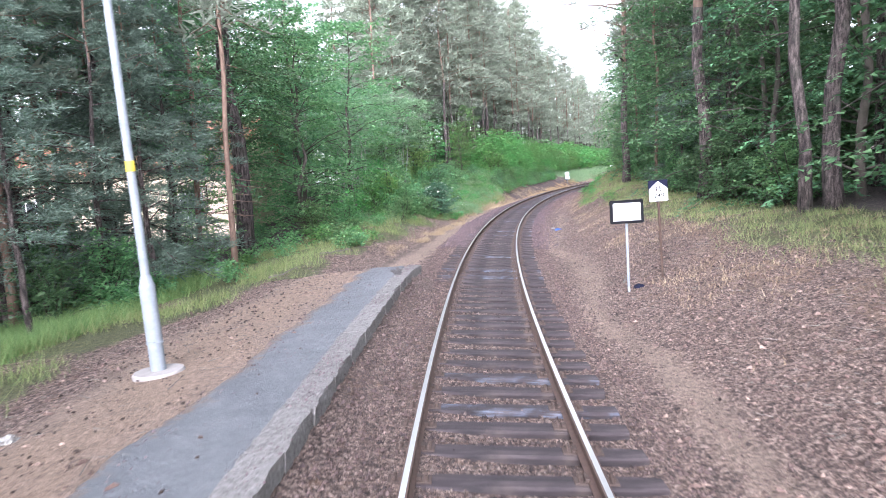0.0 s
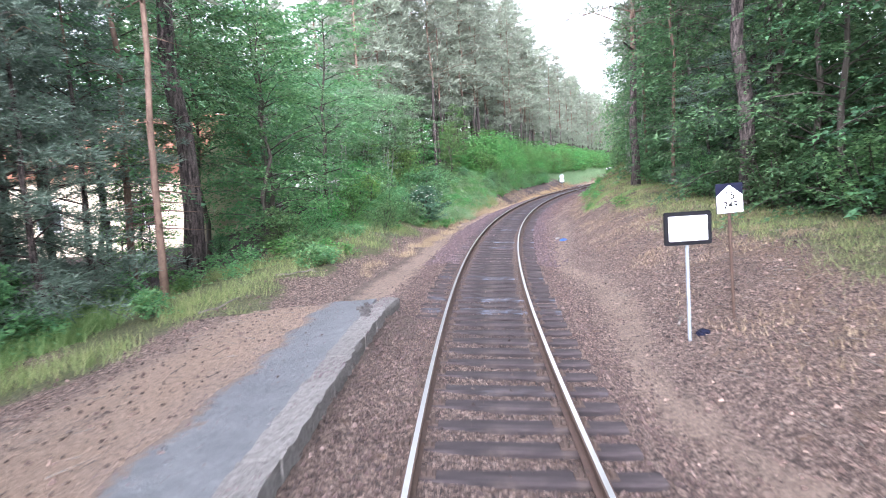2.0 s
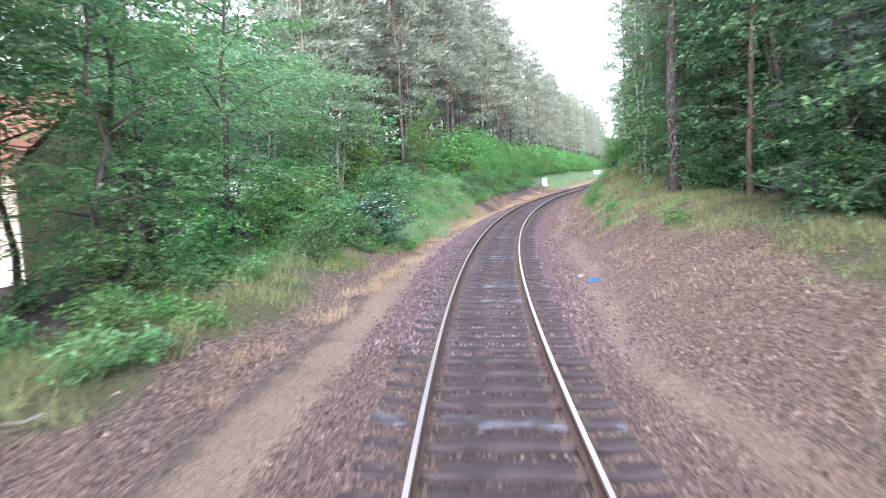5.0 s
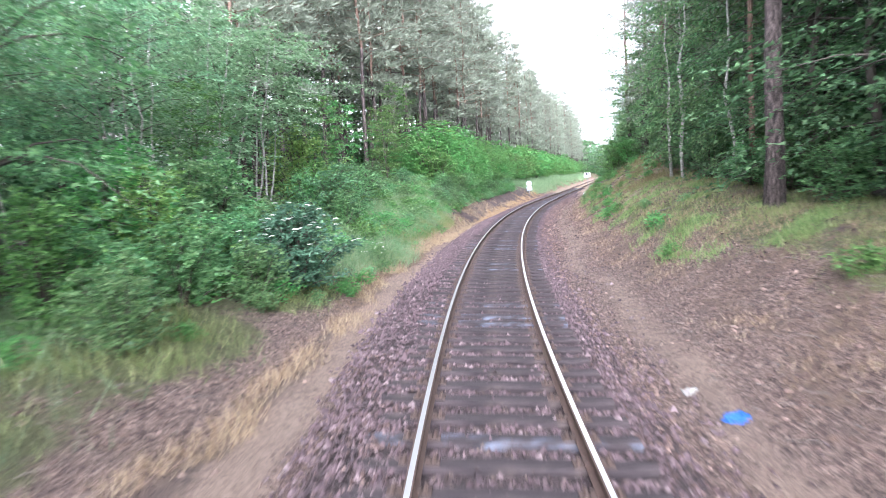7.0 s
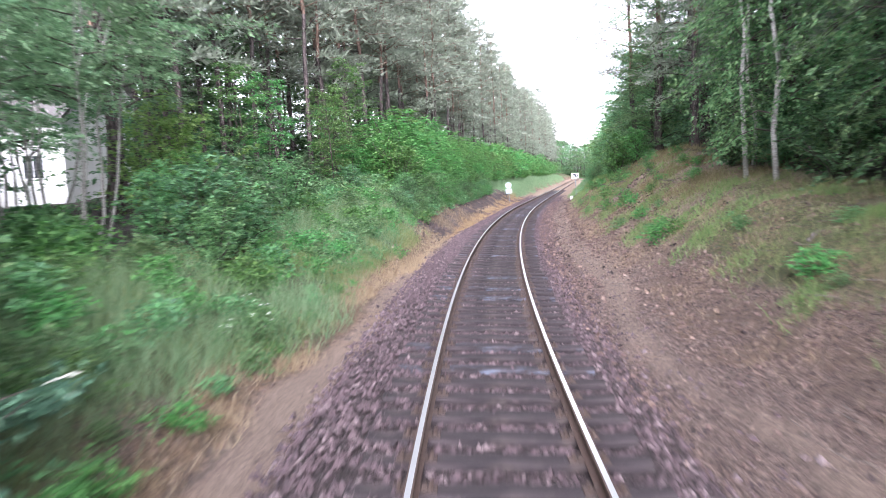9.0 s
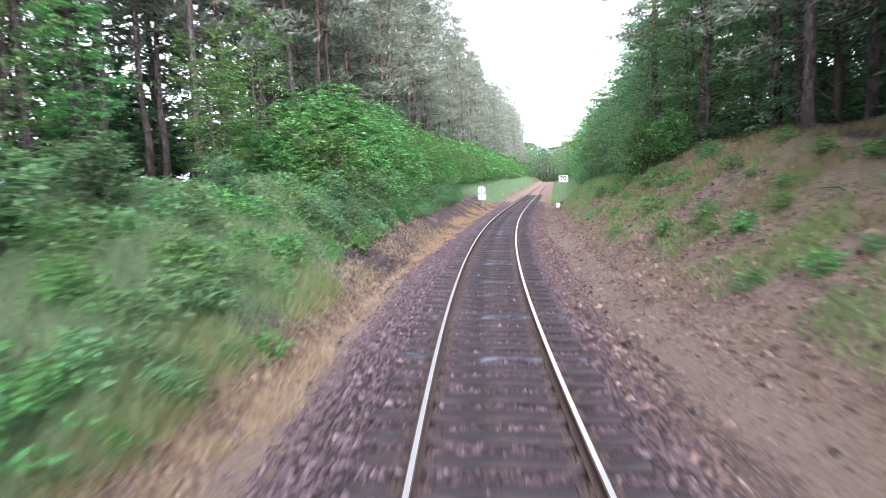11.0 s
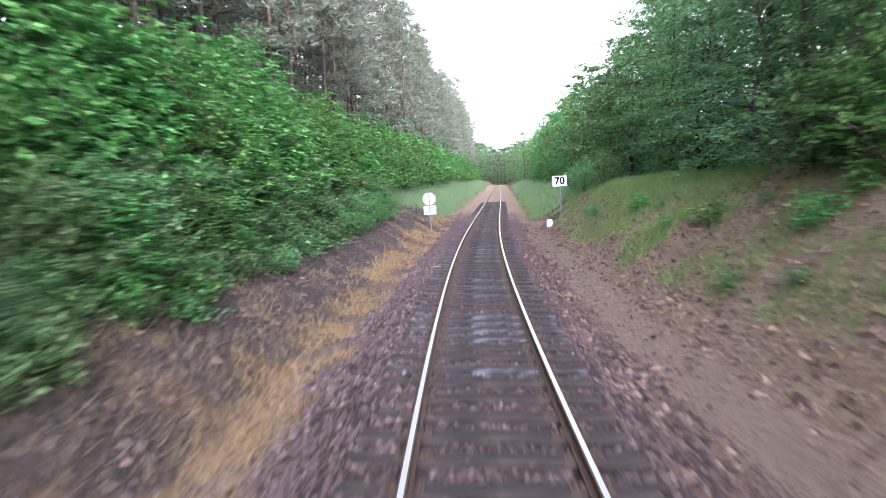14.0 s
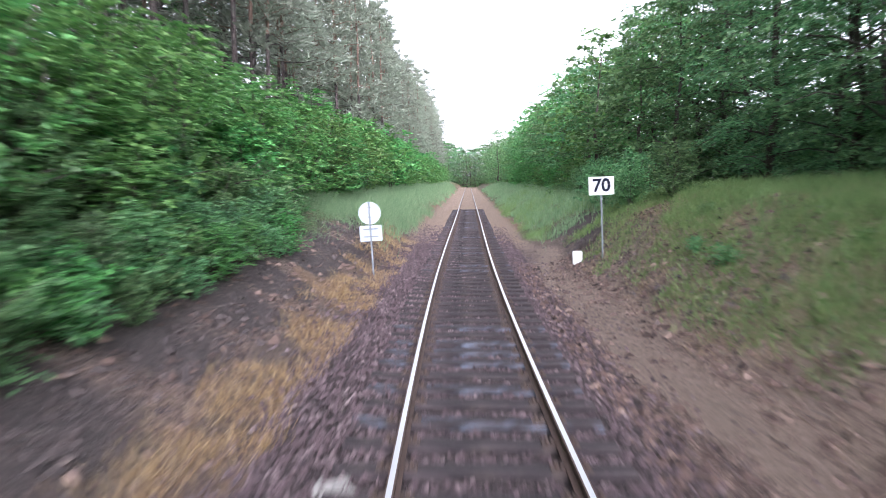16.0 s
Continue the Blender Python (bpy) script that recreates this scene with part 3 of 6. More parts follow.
def rail_mesh(side, s0, s1):
    """A flat-bottomed rail swept along the track: the profile across, and its height under the running surface."""
    prof = [(-0.036, -0.004), (-0.023, 0.0), (0.023, 0.0), (0.036, -0.004), (0.036, -0.038), (0.009, -0.050), (0.009, -0.118),
            (0.062, -0.136), (0.062, -0.146), (-0.062, -0.146), (-0.062, -0.136), (-0.009, -0.118), (-0.009, -0.050), (-0.036, -0.038)]
    ss = np.concatenate([np.arange(s0, 120, 0.5), np.arange(120, s1 + 1, 4.0)])
    x, y, z, h, c = line(ss)
    n, k = len(ss), len(prof)
    v = np.zeros((n, k, 3))
    for j, (a, b) in enumerate(prof):
        lat = side * GAUGE / 2 + a
        u = lat * np.cos(c) + b * np.sin(c)
        v[:, j] = np.stack([x + u * np.cos(h), y - u * np.sin(h), z - lat * np.sin(c) + b * np.cos(c)], -1)
    idx = np.arange(n * k).reshape(n, k)
    nx = np.roll(idx, -1, 1)
    q = np.stack([idx[:-1], nx[:-1], nx[1:], idx[1:]], -1)
    me = big_mesh("rail", v.reshape(-1, 3), q.reshape(-1, 4), M_RAIL)
    me.materials.append(M_RAIL_HEAD)
    top = np.zeros((n - 1, k), np.int32)
    top[:, 1:2] = 1
    me.polygons.foreach_set("material_index", top.ravel())
    return me


def sleeper_mesh(seed):
    r = random.Random(seed)
    bm = block(2.6, 0.26, 0.15, 0.0, 0, 0, 0)
    bmesh.ops.subdivide_edges(bm, edges=[e for e in bm.edges if abs(e.verts[0].co.x - e.verts[1].co.x) > 1], cuts=5)
    bmesh.ops.bevel(bm, geom=[e for e in bm.edges if e.calc_length() > 0.2 and abs(e.verts[0].co.x - e.verts[1].co.x) > 0.1 and e.verts[0].co.z > 0.1], offset=0.022, segments=1, affect="EDGES")
    for v in bm.verts:
        v.co += Vector((r.uniform(-1, 1) * 0.02, r.uniform(-1, 1) * 0.010, r.uniform(-1, 1) * 0.006))
    bmesh.ops.translate(bm, verts=bm.verts[:], vec=(0, 0, -0.15))
    return bm_mesh("sleeper", bm, M_SLEEPER)


def tie_plate_mesh():
    vs, fs = [], []
    bm = block(0.36, 0.15, 0.022, 0.004)
    for x in (-0.13, 0.13):
        for y in (-0.04, 0.04):
            bmesh.ops.create_cone(bm, cap_ends=True, segments=6, radius1=0.022, radius2=0.017, depth=0.045, matrix=Matrix.Translation((x, y, 0.04)))
    for x in (-0.075, 0.075):
        bmesh.ops.create_cube(bm, size=1.0, matrix=Matrix.Translation((x, 0, 0.034)) @ Matrix.Diagonal((0.04, 0.09, 0.03, 1)))
    return bm_mesh("tie_plate", bm, M_PLATE)


def make_track():
    track = thing("railway_track", pose(0, 0, 0), "single railway track on weathered tarred wooden sleepers", "railway track", kind="structure")
    for side in (-1, 1):
        part("rail", rail_mesh(side, -12.0, 400.0), track, "rusty steel rail with a bright polished running surface")
    kinds = [sleeper_mesh(i) for i in range(6)]
    plate = tie_plate_mesh()
    r = random.Random(3)
    for i in range(-14, 236):
        s = i * SPACING + r.uniform(-0.025, 0.025)
        x, y, z, h, c = [float(v) for v in line(s)]
        m = pose(x, y, z, 0, 0, -math.degrees(h)) @ pose(0, 0, 0, 0, math.degrees(c), 0) @ pose(r.uniform(-0.03, 0.03), 0, -0.163 + r.uniform(-0.005, 0.003), 0, 0, r.uniform(-0.9, 0.9))
        sl = part("sleeper", r.choice(kinds), track, "", m)
        for side in (-1, 1):
            part("tie_plate", plate, sl, "", pose(side * GAUGE / 2, 0, -0.004))


make_track()


# ---- the platform ----
def make_platform():
    plat = thing("platform", pose(0, 0, 0), "low worn asphalt platform with a crumbling concrete edge", "platform", kind="structure")
    # asphalt sheet with an uneven, sand-covered inner side
    ss = np.arange(-12, 16.05, 0.12)
    cols = np.linspace(0, 1, 22)
    v = np.zeros((2, len(ss), len(cols), 3))
    inner = np.interp(ss, [-12, 0, 3, 4.2, 5.5, 7.5, 10, 12.5, 15, 16], [3.7, 3.7, 3.4, 3.1, 3.0, 2.93, 2.88, 2.84, 2.90, 2.90]) + 0.10 * waves(ss, 0 * ss, 3, 0.35) + 0.05 * waves(ss, 0 * ss, 4, 0.09)
    for j, f in enumerate(cols):
        lat = -(1.92 + (inner - 1.92) * f)
        top = 0.335 - 0.045 * f ** 6 + 0.006 * waves(ss, lat, 8, 0.4) + 0.005 * waves(ss, lat, 9, 0.09) - 0.02 * f
        v[0, :, j] = at(ss, lat, 0.0) + np.stack([0 * ss, 0 * ss, top], -1)
        v[1, :, j] = at(ss, lat, 0.0) + np.stack([0 * ss, 0 * ss, 0 * ss + 0.20], -1)
    n, k = len(ss), len(cols)
    idx = np.arange(2 * n * k).reshape(2, n, k)
    t, b = idx
    q = [np.stack([t[:-1, 1:], t[:-1, :-1], t[1:, :-1], t[1:, 1:]], -1).reshape(-1, 4)]
    for a, c in ((t[0], b[0]), (b[-1], t[-1]), (b[:, 0], t[:, 0]), (t[:, -1], b[:, -1])):
        q.append(np.stack([a[:-1], a[1:], c[1:], c[:-1]], -1))
    me = big_mesh("asphalt_surface", v.reshape(-1, 3), np.concatenate(q), M_ASPHALT)
    drift = me.attributes.new("drift", "FLOAT", "POINT")
    drift.data.foreach_set("value", np.tile(np.clip(cols * 1.5 - 0.75, 0, 1), 2 * n).astype(np.float32))
    part("asphalt_surface", me, plat, "grey worn asphalt strewn with sand")
    # edge stones of cast concrete
    r = random.Random(9)
    kinds = []
    for i in range(5):
        bm = block(0.30, 0.985, 0.62, 0, 0, 0, 0)
        bmesh.ops.subdivide_edges(bm, edges=bm.edges[:], cuts=7, use_grid_fill=True)
        for p in bm.verts:
            edge = (abs(p.co.x) > 0.14) + (p.co.z > 0.6)
            p.co += Vector((r.uniform(-1, 1), r.uniform(-0.3, 0.3), r.uniform(-1, 0.6))) * (0.009 + 0.004 * (edge > 1))
            if edge > 1 and p.co.x > 0:
                p.co += Vector((-0.020, 0, -0.022)) * r.random() ** 4
        kinds.append(bm_mesh("edge_stone", bm, M_CONCRETE))
    for i in range(-12, 16):
        s = i + 0.5
        x, y, z = at(s, -1.775)
        h = math.degrees(float(line(s)[3]))
        if i == 15:
            part("edge_stone", kinds[0], plat, "end stone, cracked and tilted", pose(x + 0.03, y + 0.10, z + 0.335 - 0.62, -1.5, 2.0, -h - 5.0))
            continue
        part("edge_stone", r.choice(kinds), plat, "", pose(x, y, z + 0.355 - 0.62 + r.uniform(-0.008, 0.008), r.uniform(-0.5, 0.5), r.uniform(-0.6, 0.6), -h + r.uniform(-0.4, 0.4)))


make_platform()


# ---- posts and signs ----
def make_lamp_post():
    lamp = thing("lamp_post", stand(7.75, -3.82) @ pose(0, 0, 0, 0, -2.2, 0), "tall tapered galvanised lamp post on a round concrete foot", "lamp post")
    def turned(rows, segs=28):
        vs, fs = [], []
        for z, rad in rows:
            for k in range(segs):
                w = 2 * math.pi * k / segs
                vs.append((rad * math.cos(w), rad * math.sin(w), z))
        for i in range(len(rows) - 1):
            for k in range(segs):
                a, b = i * segs + k, i * segs + (k + 1) % segs
                fs.append((a, b, b + segs, a + segs))
        fs += [tuple(range(segs))[::-1], tuple(range((len(rows) - 1) * segs, len(rows) * segs))]
        return vs, fs
    part("foot", mesh_of("foot", *turned([(-0.25, 0.29), (0.02, 0.29), (0.045, 0.275), (0.05, 0.10)]), M_FOOT), lamp, "round pale concrete foot")
    part("sleeve", mesh_of("sleeve", *turned([(0.04, 0.085), (0.36, 0.085), (0.365, 0.095), (0.385, 0.095), (0.39, 0.088), (1.02, 0.088), (1.14, 0.055), (1.15, 0.05)]), M_GALV), lamp, "thick lower sleeve")
    part("pole", mesh_of("pole", *turned([(1.12, 0.050), (3.5, 0.047), (6.2, 0.040), (6.21, 0.02)]), M_GALV), lamp)
    part("band", mesh_of("band", *turned([(2.32, 0.0505), (2.44, 0.0505)]), M_YELLOW), lamp, "yellow number band")
    part("clamp", mesh_of("clamp", *tube([(-0.1, 0.0, 0.375), (0.1, 0.0, 0.375)], [0.012, 0.012], 6), M_GALV), lamp)


def rounded_plate(w, h, t, rad, material, name, segs=5):
    bm = bmesh.new()
    pts = []
    for cx, cz, a0 in ((w / 2 - rad, h / 2 - rad, 0), (-w / 2 + rad, h / 2 - rad, 90), (-w / 2 + rad, -h / 2 + rad, 180), (w / 2 - rad, -h / 2 + rad, 270)):
        for i in range(segs + 1):
            a = radians(a0 + 90 * i / segs)
            pts.append((cx + rad * math.cos(a), 0, cz + rad * math.sin(a)))
    f = bm.faces.new([bm.verts.new(p) for p in pts])
    g = bmesh.ops.extrude_face_region(bm, geom=[f])
    bmesh.ops.translate(bm, verts=[v for v in g["geom"] if isinstance(v, bmesh.types.BMVert)], vec=(0, t, 0))
    bmesh.ops.recalc_face_normals(bm, faces=bm.faces[:])
    return bm_mesh(name, bm, material)


def pole_mesh(name, length, rad, material):
    return mesh_of(name, *tube([(0, 0, -0.3), (0, 0, length * 0.5), (0, 0, length)], [rad] * 3, 16), material)


def words(text, size, material, name="lettering", bold=0.015):
    """Raised letters from the built-in font, as a mesh."""
    cu = bpy.data.curves.new(name, "FONT")
    cu.body, cu.size, cu.align_x, cu.align_y, cu.extrude, cu.offset = text, size, "CENTER", "CENTER", 0.001, size * bold
    tmp = new(name, cu)
    me = bpy.data.meshes.new_from_object(tmp.evaluated_get(bpy.context.evaluated_depsgraph_get()))
    bpy.data.objects.remove(tmp)
    me.materials.clear()
    me.materials.append(material)
    return me


def make_board():
    board = thing("white_board_sign", stand(14.05, 2.80, 1.5) @ pose(0, 0, 0, 0, -0.6, 0), "blank white board with thick black border on grey steel pole", "railway sign")
    part("pole", pole_mesh("pole", 1.80, 0.026, M_GALV), board, "grey steel pole")
    part("border", rounded_plate(0.65, 0.46, 0.04, 0.032, M_BLACK, "border"), board, "thick black border with rounded corners", pose(0, -0.075, 1.60))
    part("panel", rounded_plate(0.53, 0.345, 0.02, 0.004, M_WHITE, "panel"), board, "blank white panel", pose(0, -0.083, 1.60))
    for z in (1.48, 1.72):
        part("bracket", bm_mesh("bracket", block(0.10, 0.06, 0.03, 0.004), M_GALV), board, "", pose(0, -0.005, z))


def make_km_sign():
    sign = thing("kilometre_sign", stand(14.47, 3.56, 2.0) @ pose(0, 0, 0, 1.0, -2.2, 0), "dark kilometre sign with white house shape on a rusty pole", "railway sign")
    part("pole", pole_mesh("pole", 1.72, 0.025, M_RUSTPOLE), sign, "rusty brown pole")
    part("backing", rounded_plate(0.385, 0.43, 0.012, 0.008, M_NAVY, "backing"), sign, "dark blue backing plate", pose(0, -0.04, 1.765))
    bm = bmesh.new()
    f = bm.faces.new([bm.verts.new(p) for p in ((-0.183, 0, -0.207), (0.183, 0, -0.207), (0.183, 0, 0.04), (0.0, 0, 0.192), (-0.183, 0, 0.04))])
    g = bmesh.ops.extrude_face_region(bm, geom=[f])
    bmesh.ops.translate(bm, verts=[v for v in g["geom"] if isinstance(v, bmesh.types.BMVert)], vec=(0, 0.006, 0))
    bmesh.ops.recalc_face_normals(bm, faces=bm.faces[:])
    part("panel", bm_mesh("panel", bm, M_WHITE), sign, "white house-shaped panel", pose(0, -0.047, 1.765))
    part("number", words("15", 0.15, M_BLACK, "number"), sign, "black figures 15", pose(0, -0.0495, 1.80, 90, 0, 0))
    part("number", words("249", 0.14, M_BLACK, "number"), sign, "black figures 249", pose(0.01, -0.0495, 1.665, 90, 0, 0))


def make_speed_sign():
    sign = thing("speed_sign", stand(101.9, 3.72, 2.0) @ pose(0, 0, 0, 0, -1.5, 0), "white speed board with black figures 70 on a slim pole", "railway sign")
    part("pole", pole_mesh("pole", 2.16, 0.025, M_GALV), sign, "slim grey pole")
    part("panel", rounded_plate(0.68, 0.49, 0.015, 0.02, M_WHITE, "panel"), sign, "white panel", pose(0, -0.045, 1.95))
    part("number", words("70", 0.48, M_NAVY, "number", 0.03), sign, "dark figures 70", pose(0, -0.048, 1.95, 90, 0, 0))


def make_disc_sign():
    sign = thing("disc_sign", stand(101.3, -2.48, -4.0) @ pose(0, 0, 0, 0, -2.5, 0), "pale round and square sign backs on one slim pole", "railway sign")
    part("pole", pole_mesh("pole", 1.95, 0.024, M_GALV), sign, "slim grey pole")
    vs, fs = [], []
    for y in (0.03, 0.045):
        vs += [(0.30 * math.cos(a), y, 0.30 * math.sin(a)) for a in np.linspace(0, 2 * math.pi, 33)[:-1]]
    fs = [tuple(range(32)), tuple(range(32, 64))[::-1]] + [(i, i + 32, (i + 1) % 32 + 32, (i + 1) % 32) for i in range(32)]
    part("disc", mesh_of("disc", vs, fs, M_GREYBACK), sign, "pale round plate", pose(0, 0, 1.66))
    part("plate", rounded_plate(0.60, 0.42, 0.015, 0.02, M_GREYBACK, "plate"), sign, "pale square plate", pose(0, 0.03, 1.12))
    for z, w in ((1.22, 0.40), (1.02, 0.40), (1.54, 0.10), (1.79, 0.10)):
        part("bracket", bm_mesh("bracket", block(w, 0.03, 0.03, 0.004), M_GALV), sign, "", pose(0, 0.012, z))


def make_marker(s, lat, w, h, label):
    bm = block(w, 0.16, h + 0.2, 0.02, 0.006, int(s))
    bmesh.ops.translate(bm, verts=bm.verts[:], vec=(0, 0, -0.2))
    st = thing("marker_stone", stand(s, lat), label, "marker stone")
    part("stone", bm_mesh("stone", bm, M_WHITE), st)


make_lamp_post()
make_board()
make_km_sign()
make_speed_sign()
make_disc_sign()
make_marker(103.3, 3.25, 0.27, 0.38, "small whitewashed marker stone beside the track")


# ---- plants: shared makers ----
def leaf_tris(c, d, size, wide, rs, level=0.0):
    """Pointed leaves or needles at c along d; level turns their faces to the sky."""
    n = len(c)
    d = d / np.maximum(np.linalg.norm(d, axis=1, keepdims=True), 1e-6)
    a = np.cross(d, rs.normal(size=(n, 3)) + [0, 0, level])
    a /= np.maximum(np.linalg.norm(a, axis=1, keepdims=True), 1e-6)
    L = size[:, None]
    v = np.stack([c - a * L * wide / 2, c + a * L * wide / 2, c + d * L], 1)
    return v.reshape(-1, 3), np.arange(3 * n).reshape(n, 3)


def leaf_quads(c, d, size, wide, rs, level=0.0):
    """Four-cornered leaves with a pointed tip, slightly folded along the middle."""
    n = len(c)
    d = d / np.maximum(np.linalg.norm(d, axis=1, keepdims=True), 1e-6)
    a = np.cross(d, rs.normal(size=(n, 3)) + [0, 0, level])
    a /= np.maximum(np.linalg.norm(a, axis=1, keepdims=True), 1e-6)
    up = np.cross(a, d)
    up *= np.where(up[:, 2:] < 0, -1.0, 1.0)
    L = size[:, None]
    v = np.stack([c, c + d * L * 0.5 + a * L * wide / 2 + up * L * 0.08, c + d * L, c + d * L * 0.5 - a * L * wide / 2 + up * L * 0.08], 1)
    return v.reshape(-1, 3), np.arange(4 * n).reshape(n, 4)


def bent(p, q, rs, sag=0.1, n=4, crook=0.04):
    p, q = np.array(p, float), np.array(q, float)
    L = np.linalg.norm(q - p)
    pts = []
    for i in range(n + 1):
        f = i / n
        o = rs.normal(size=3) * L * crook * (0 < i < n)
        pts.append(p * (1 - f) + q * f + o + np.array([0, 0, sag * L * math.sin(math.pi * f)]))
    return pts


def along(path, g):
    """The point at share g of a path."""
    path = np.asarray(path)
    x = min(max(g, 0.0), 0.9999) * (len(path) - 1)
    i = int(x)
    return path[i] + (path[i + 1] - path[i]) * (x - i)


def spray_leaves(base, way, length, per, leaf, rs, droop=0.25, paired=False):
    """Leaves set along both sides of flat twigs: where they sit and where they point."""
    base, way, length = np.array(base), np.array(way), np.array(length)
    way /= np.maximum(np.linalg.norm(way, axis=1, keepdims=True), 1e-6)
    side = np.cross(way, [0, 0, 1.0])
    side /= np.maximum(np.linalg.norm(side, axis=1, keepdims=True), 1e-6)
    c, d = [], []
    for k in range(per):
        f = ((k // 2 + 1) * 2 / (per + 1)) if paired else (k + 0.6) / per
        f = np.full(len(base), f) + (0 if paired else rs.uniform(-0.08, 0.08, len(base)))
        sg = 1 if k % 2 else -1
        p = base + way * (length * f)[:, None] + np.stack([0 * f, 0 * f, -droop * length * f ** 2], -1)
        if not paired:
            p = p + rs.normal(size=p.shape) * [0.06, 0.06, 0.035]
        c.append(p)
        d.append(side * sg * (1.0 if paired else rs.uniform(0.3, 1.1, len(base))[:, None]) + way * 0.7 + [0, 0, -droop] + rs.normal(size=p.shape) * (0.1 if paired else 0.3))
    c, d = np.concatenate(c), np.concatenate(d)
    return c, d, leaf * rs.uniform(0.7, 1.25, len(c))


def broadleaf(seed, height, spread, low, boughs, twigs, per, leaf, mat, label, name="broadleaf_tree", bark=None, trunk_r=0.13, lean=0.0, droop=0.25, stems=1, wood=1, quads=False, shape=0.6, rise=0.35, twig_len=0.42):
    """A leafy tree: arching boughs in tiers, each one a flat spread of leafy twigs with shade between the tiers."""
    rs = np.random.RandomState(seed)
    pieces, tops = [], []
    for k in range(stems):
        b = rs.normal(size=3) * (0.22 if stems > 1 else 0.0)
        b[2] = -0.25
        tip = np.array([rs.normal() * spread * 0.12 + lean * height + b[0] * 4, rs.normal() * spread * 0.12 + b[1] * 4, height * rs.uniform(0.86, 0.97)])
        path = bent(b, tip, rs, 0.0, 7, 0.012)
        pieces.append(tube(path, [trunk_r * (1.05 - 0.92 * i / 7) / (stems ** 0.5) for i in range(8)], 7))
        tops.append(np.array(path))
    stem_faces = sum(len(f) for v, f in pieces)
    lob = rs.uniform(0, 6.28, 3)
    base, way, length = [], [], []
    for i in range(boughs):
        f = (i + rs.uniform(0.1, 0.9)) / boughs
        z = low + (height - low) * f
        a = i * 2.399 + rs.normal() * 0.35
        lump = 1 + 0.22 * math.sin(2 * a + lob[0] + 3 * f) + 0.16 * math.sin(3 * a + lob[1] - 5 * f)
        reach = spread * math.sin(math.pi * (0.14 + 0.82 * f)) ** shape * lump * rs.uniform(0.72, 1.12)
        path = tops[i % stems]
        p0 = along(path, max(0.03, (z - rise * reach * 0.8) / path[-1][2]))
        out = np.array([math.cos(a), math.sin(a), 0.0])
        lift = rise * rs.uniform(0.5, 1.4)
        fall = (rise + droop) * rs.uniform(0.6, 1.1) * (1 - 0.5 * f)
        curve = [p0 + out * reach * g + [0, 0, reach * (lift * g * 1.6 - fall * g * g)] for g in (0, 0.33, 0.66, 1.0)]
        if i % wood == 0:
            r0 = trunk_r * 0.30 * (1 - 0.6 * f) + 0.008
            pieces.append(tube(curve, [r0, r0 * 0.7, r0 * 0.45, 0.006], 3))
        sid = np.array([-out[1], out[0], 0.0])
        for k in range(twigs):
            g = 0.22 + 0.80 * (k + rs.uniform(0.1, 0.9)) / twigs
            sg = 1 if k % 2 else -1
            base.append(along(curve, g) + rs.normal(size=3) * [0.05, 0.05, 0.06])
            way.append(out * rs.uniform(0.4, 0.9) + sid * sg * rs.uniform(0.3, 1.0) + [0, 0, rs.uniform(-0.12, 0.28)])
            length.append((reach * twig_len * (1.2 - 0.65 * g) + 0.12) * rs.uniform(0.75, 1.2))
    c, d, size = spray_leaves(base, way, length, per, leaf, rs, droop)
    crown = (leaf_quads if quads else leaf_tris)(c, d, size, 0.62, rs, 2.2)
    ob = thing(name, pose(0, 0, 0), label, "tree")
    tr = part("trunk", mesh_of("trunk", *merge(pieces), bark or M_BARK, True), ob)
    tr.data.materials.append(M_BARK)
    tr.data.polygons.foreach_set("material_index", [int(p.index >= stem_faces) for p in tr.data.polygons])
    part("crown", big_mesh("crown", *crown, mat), ob)
    return ob


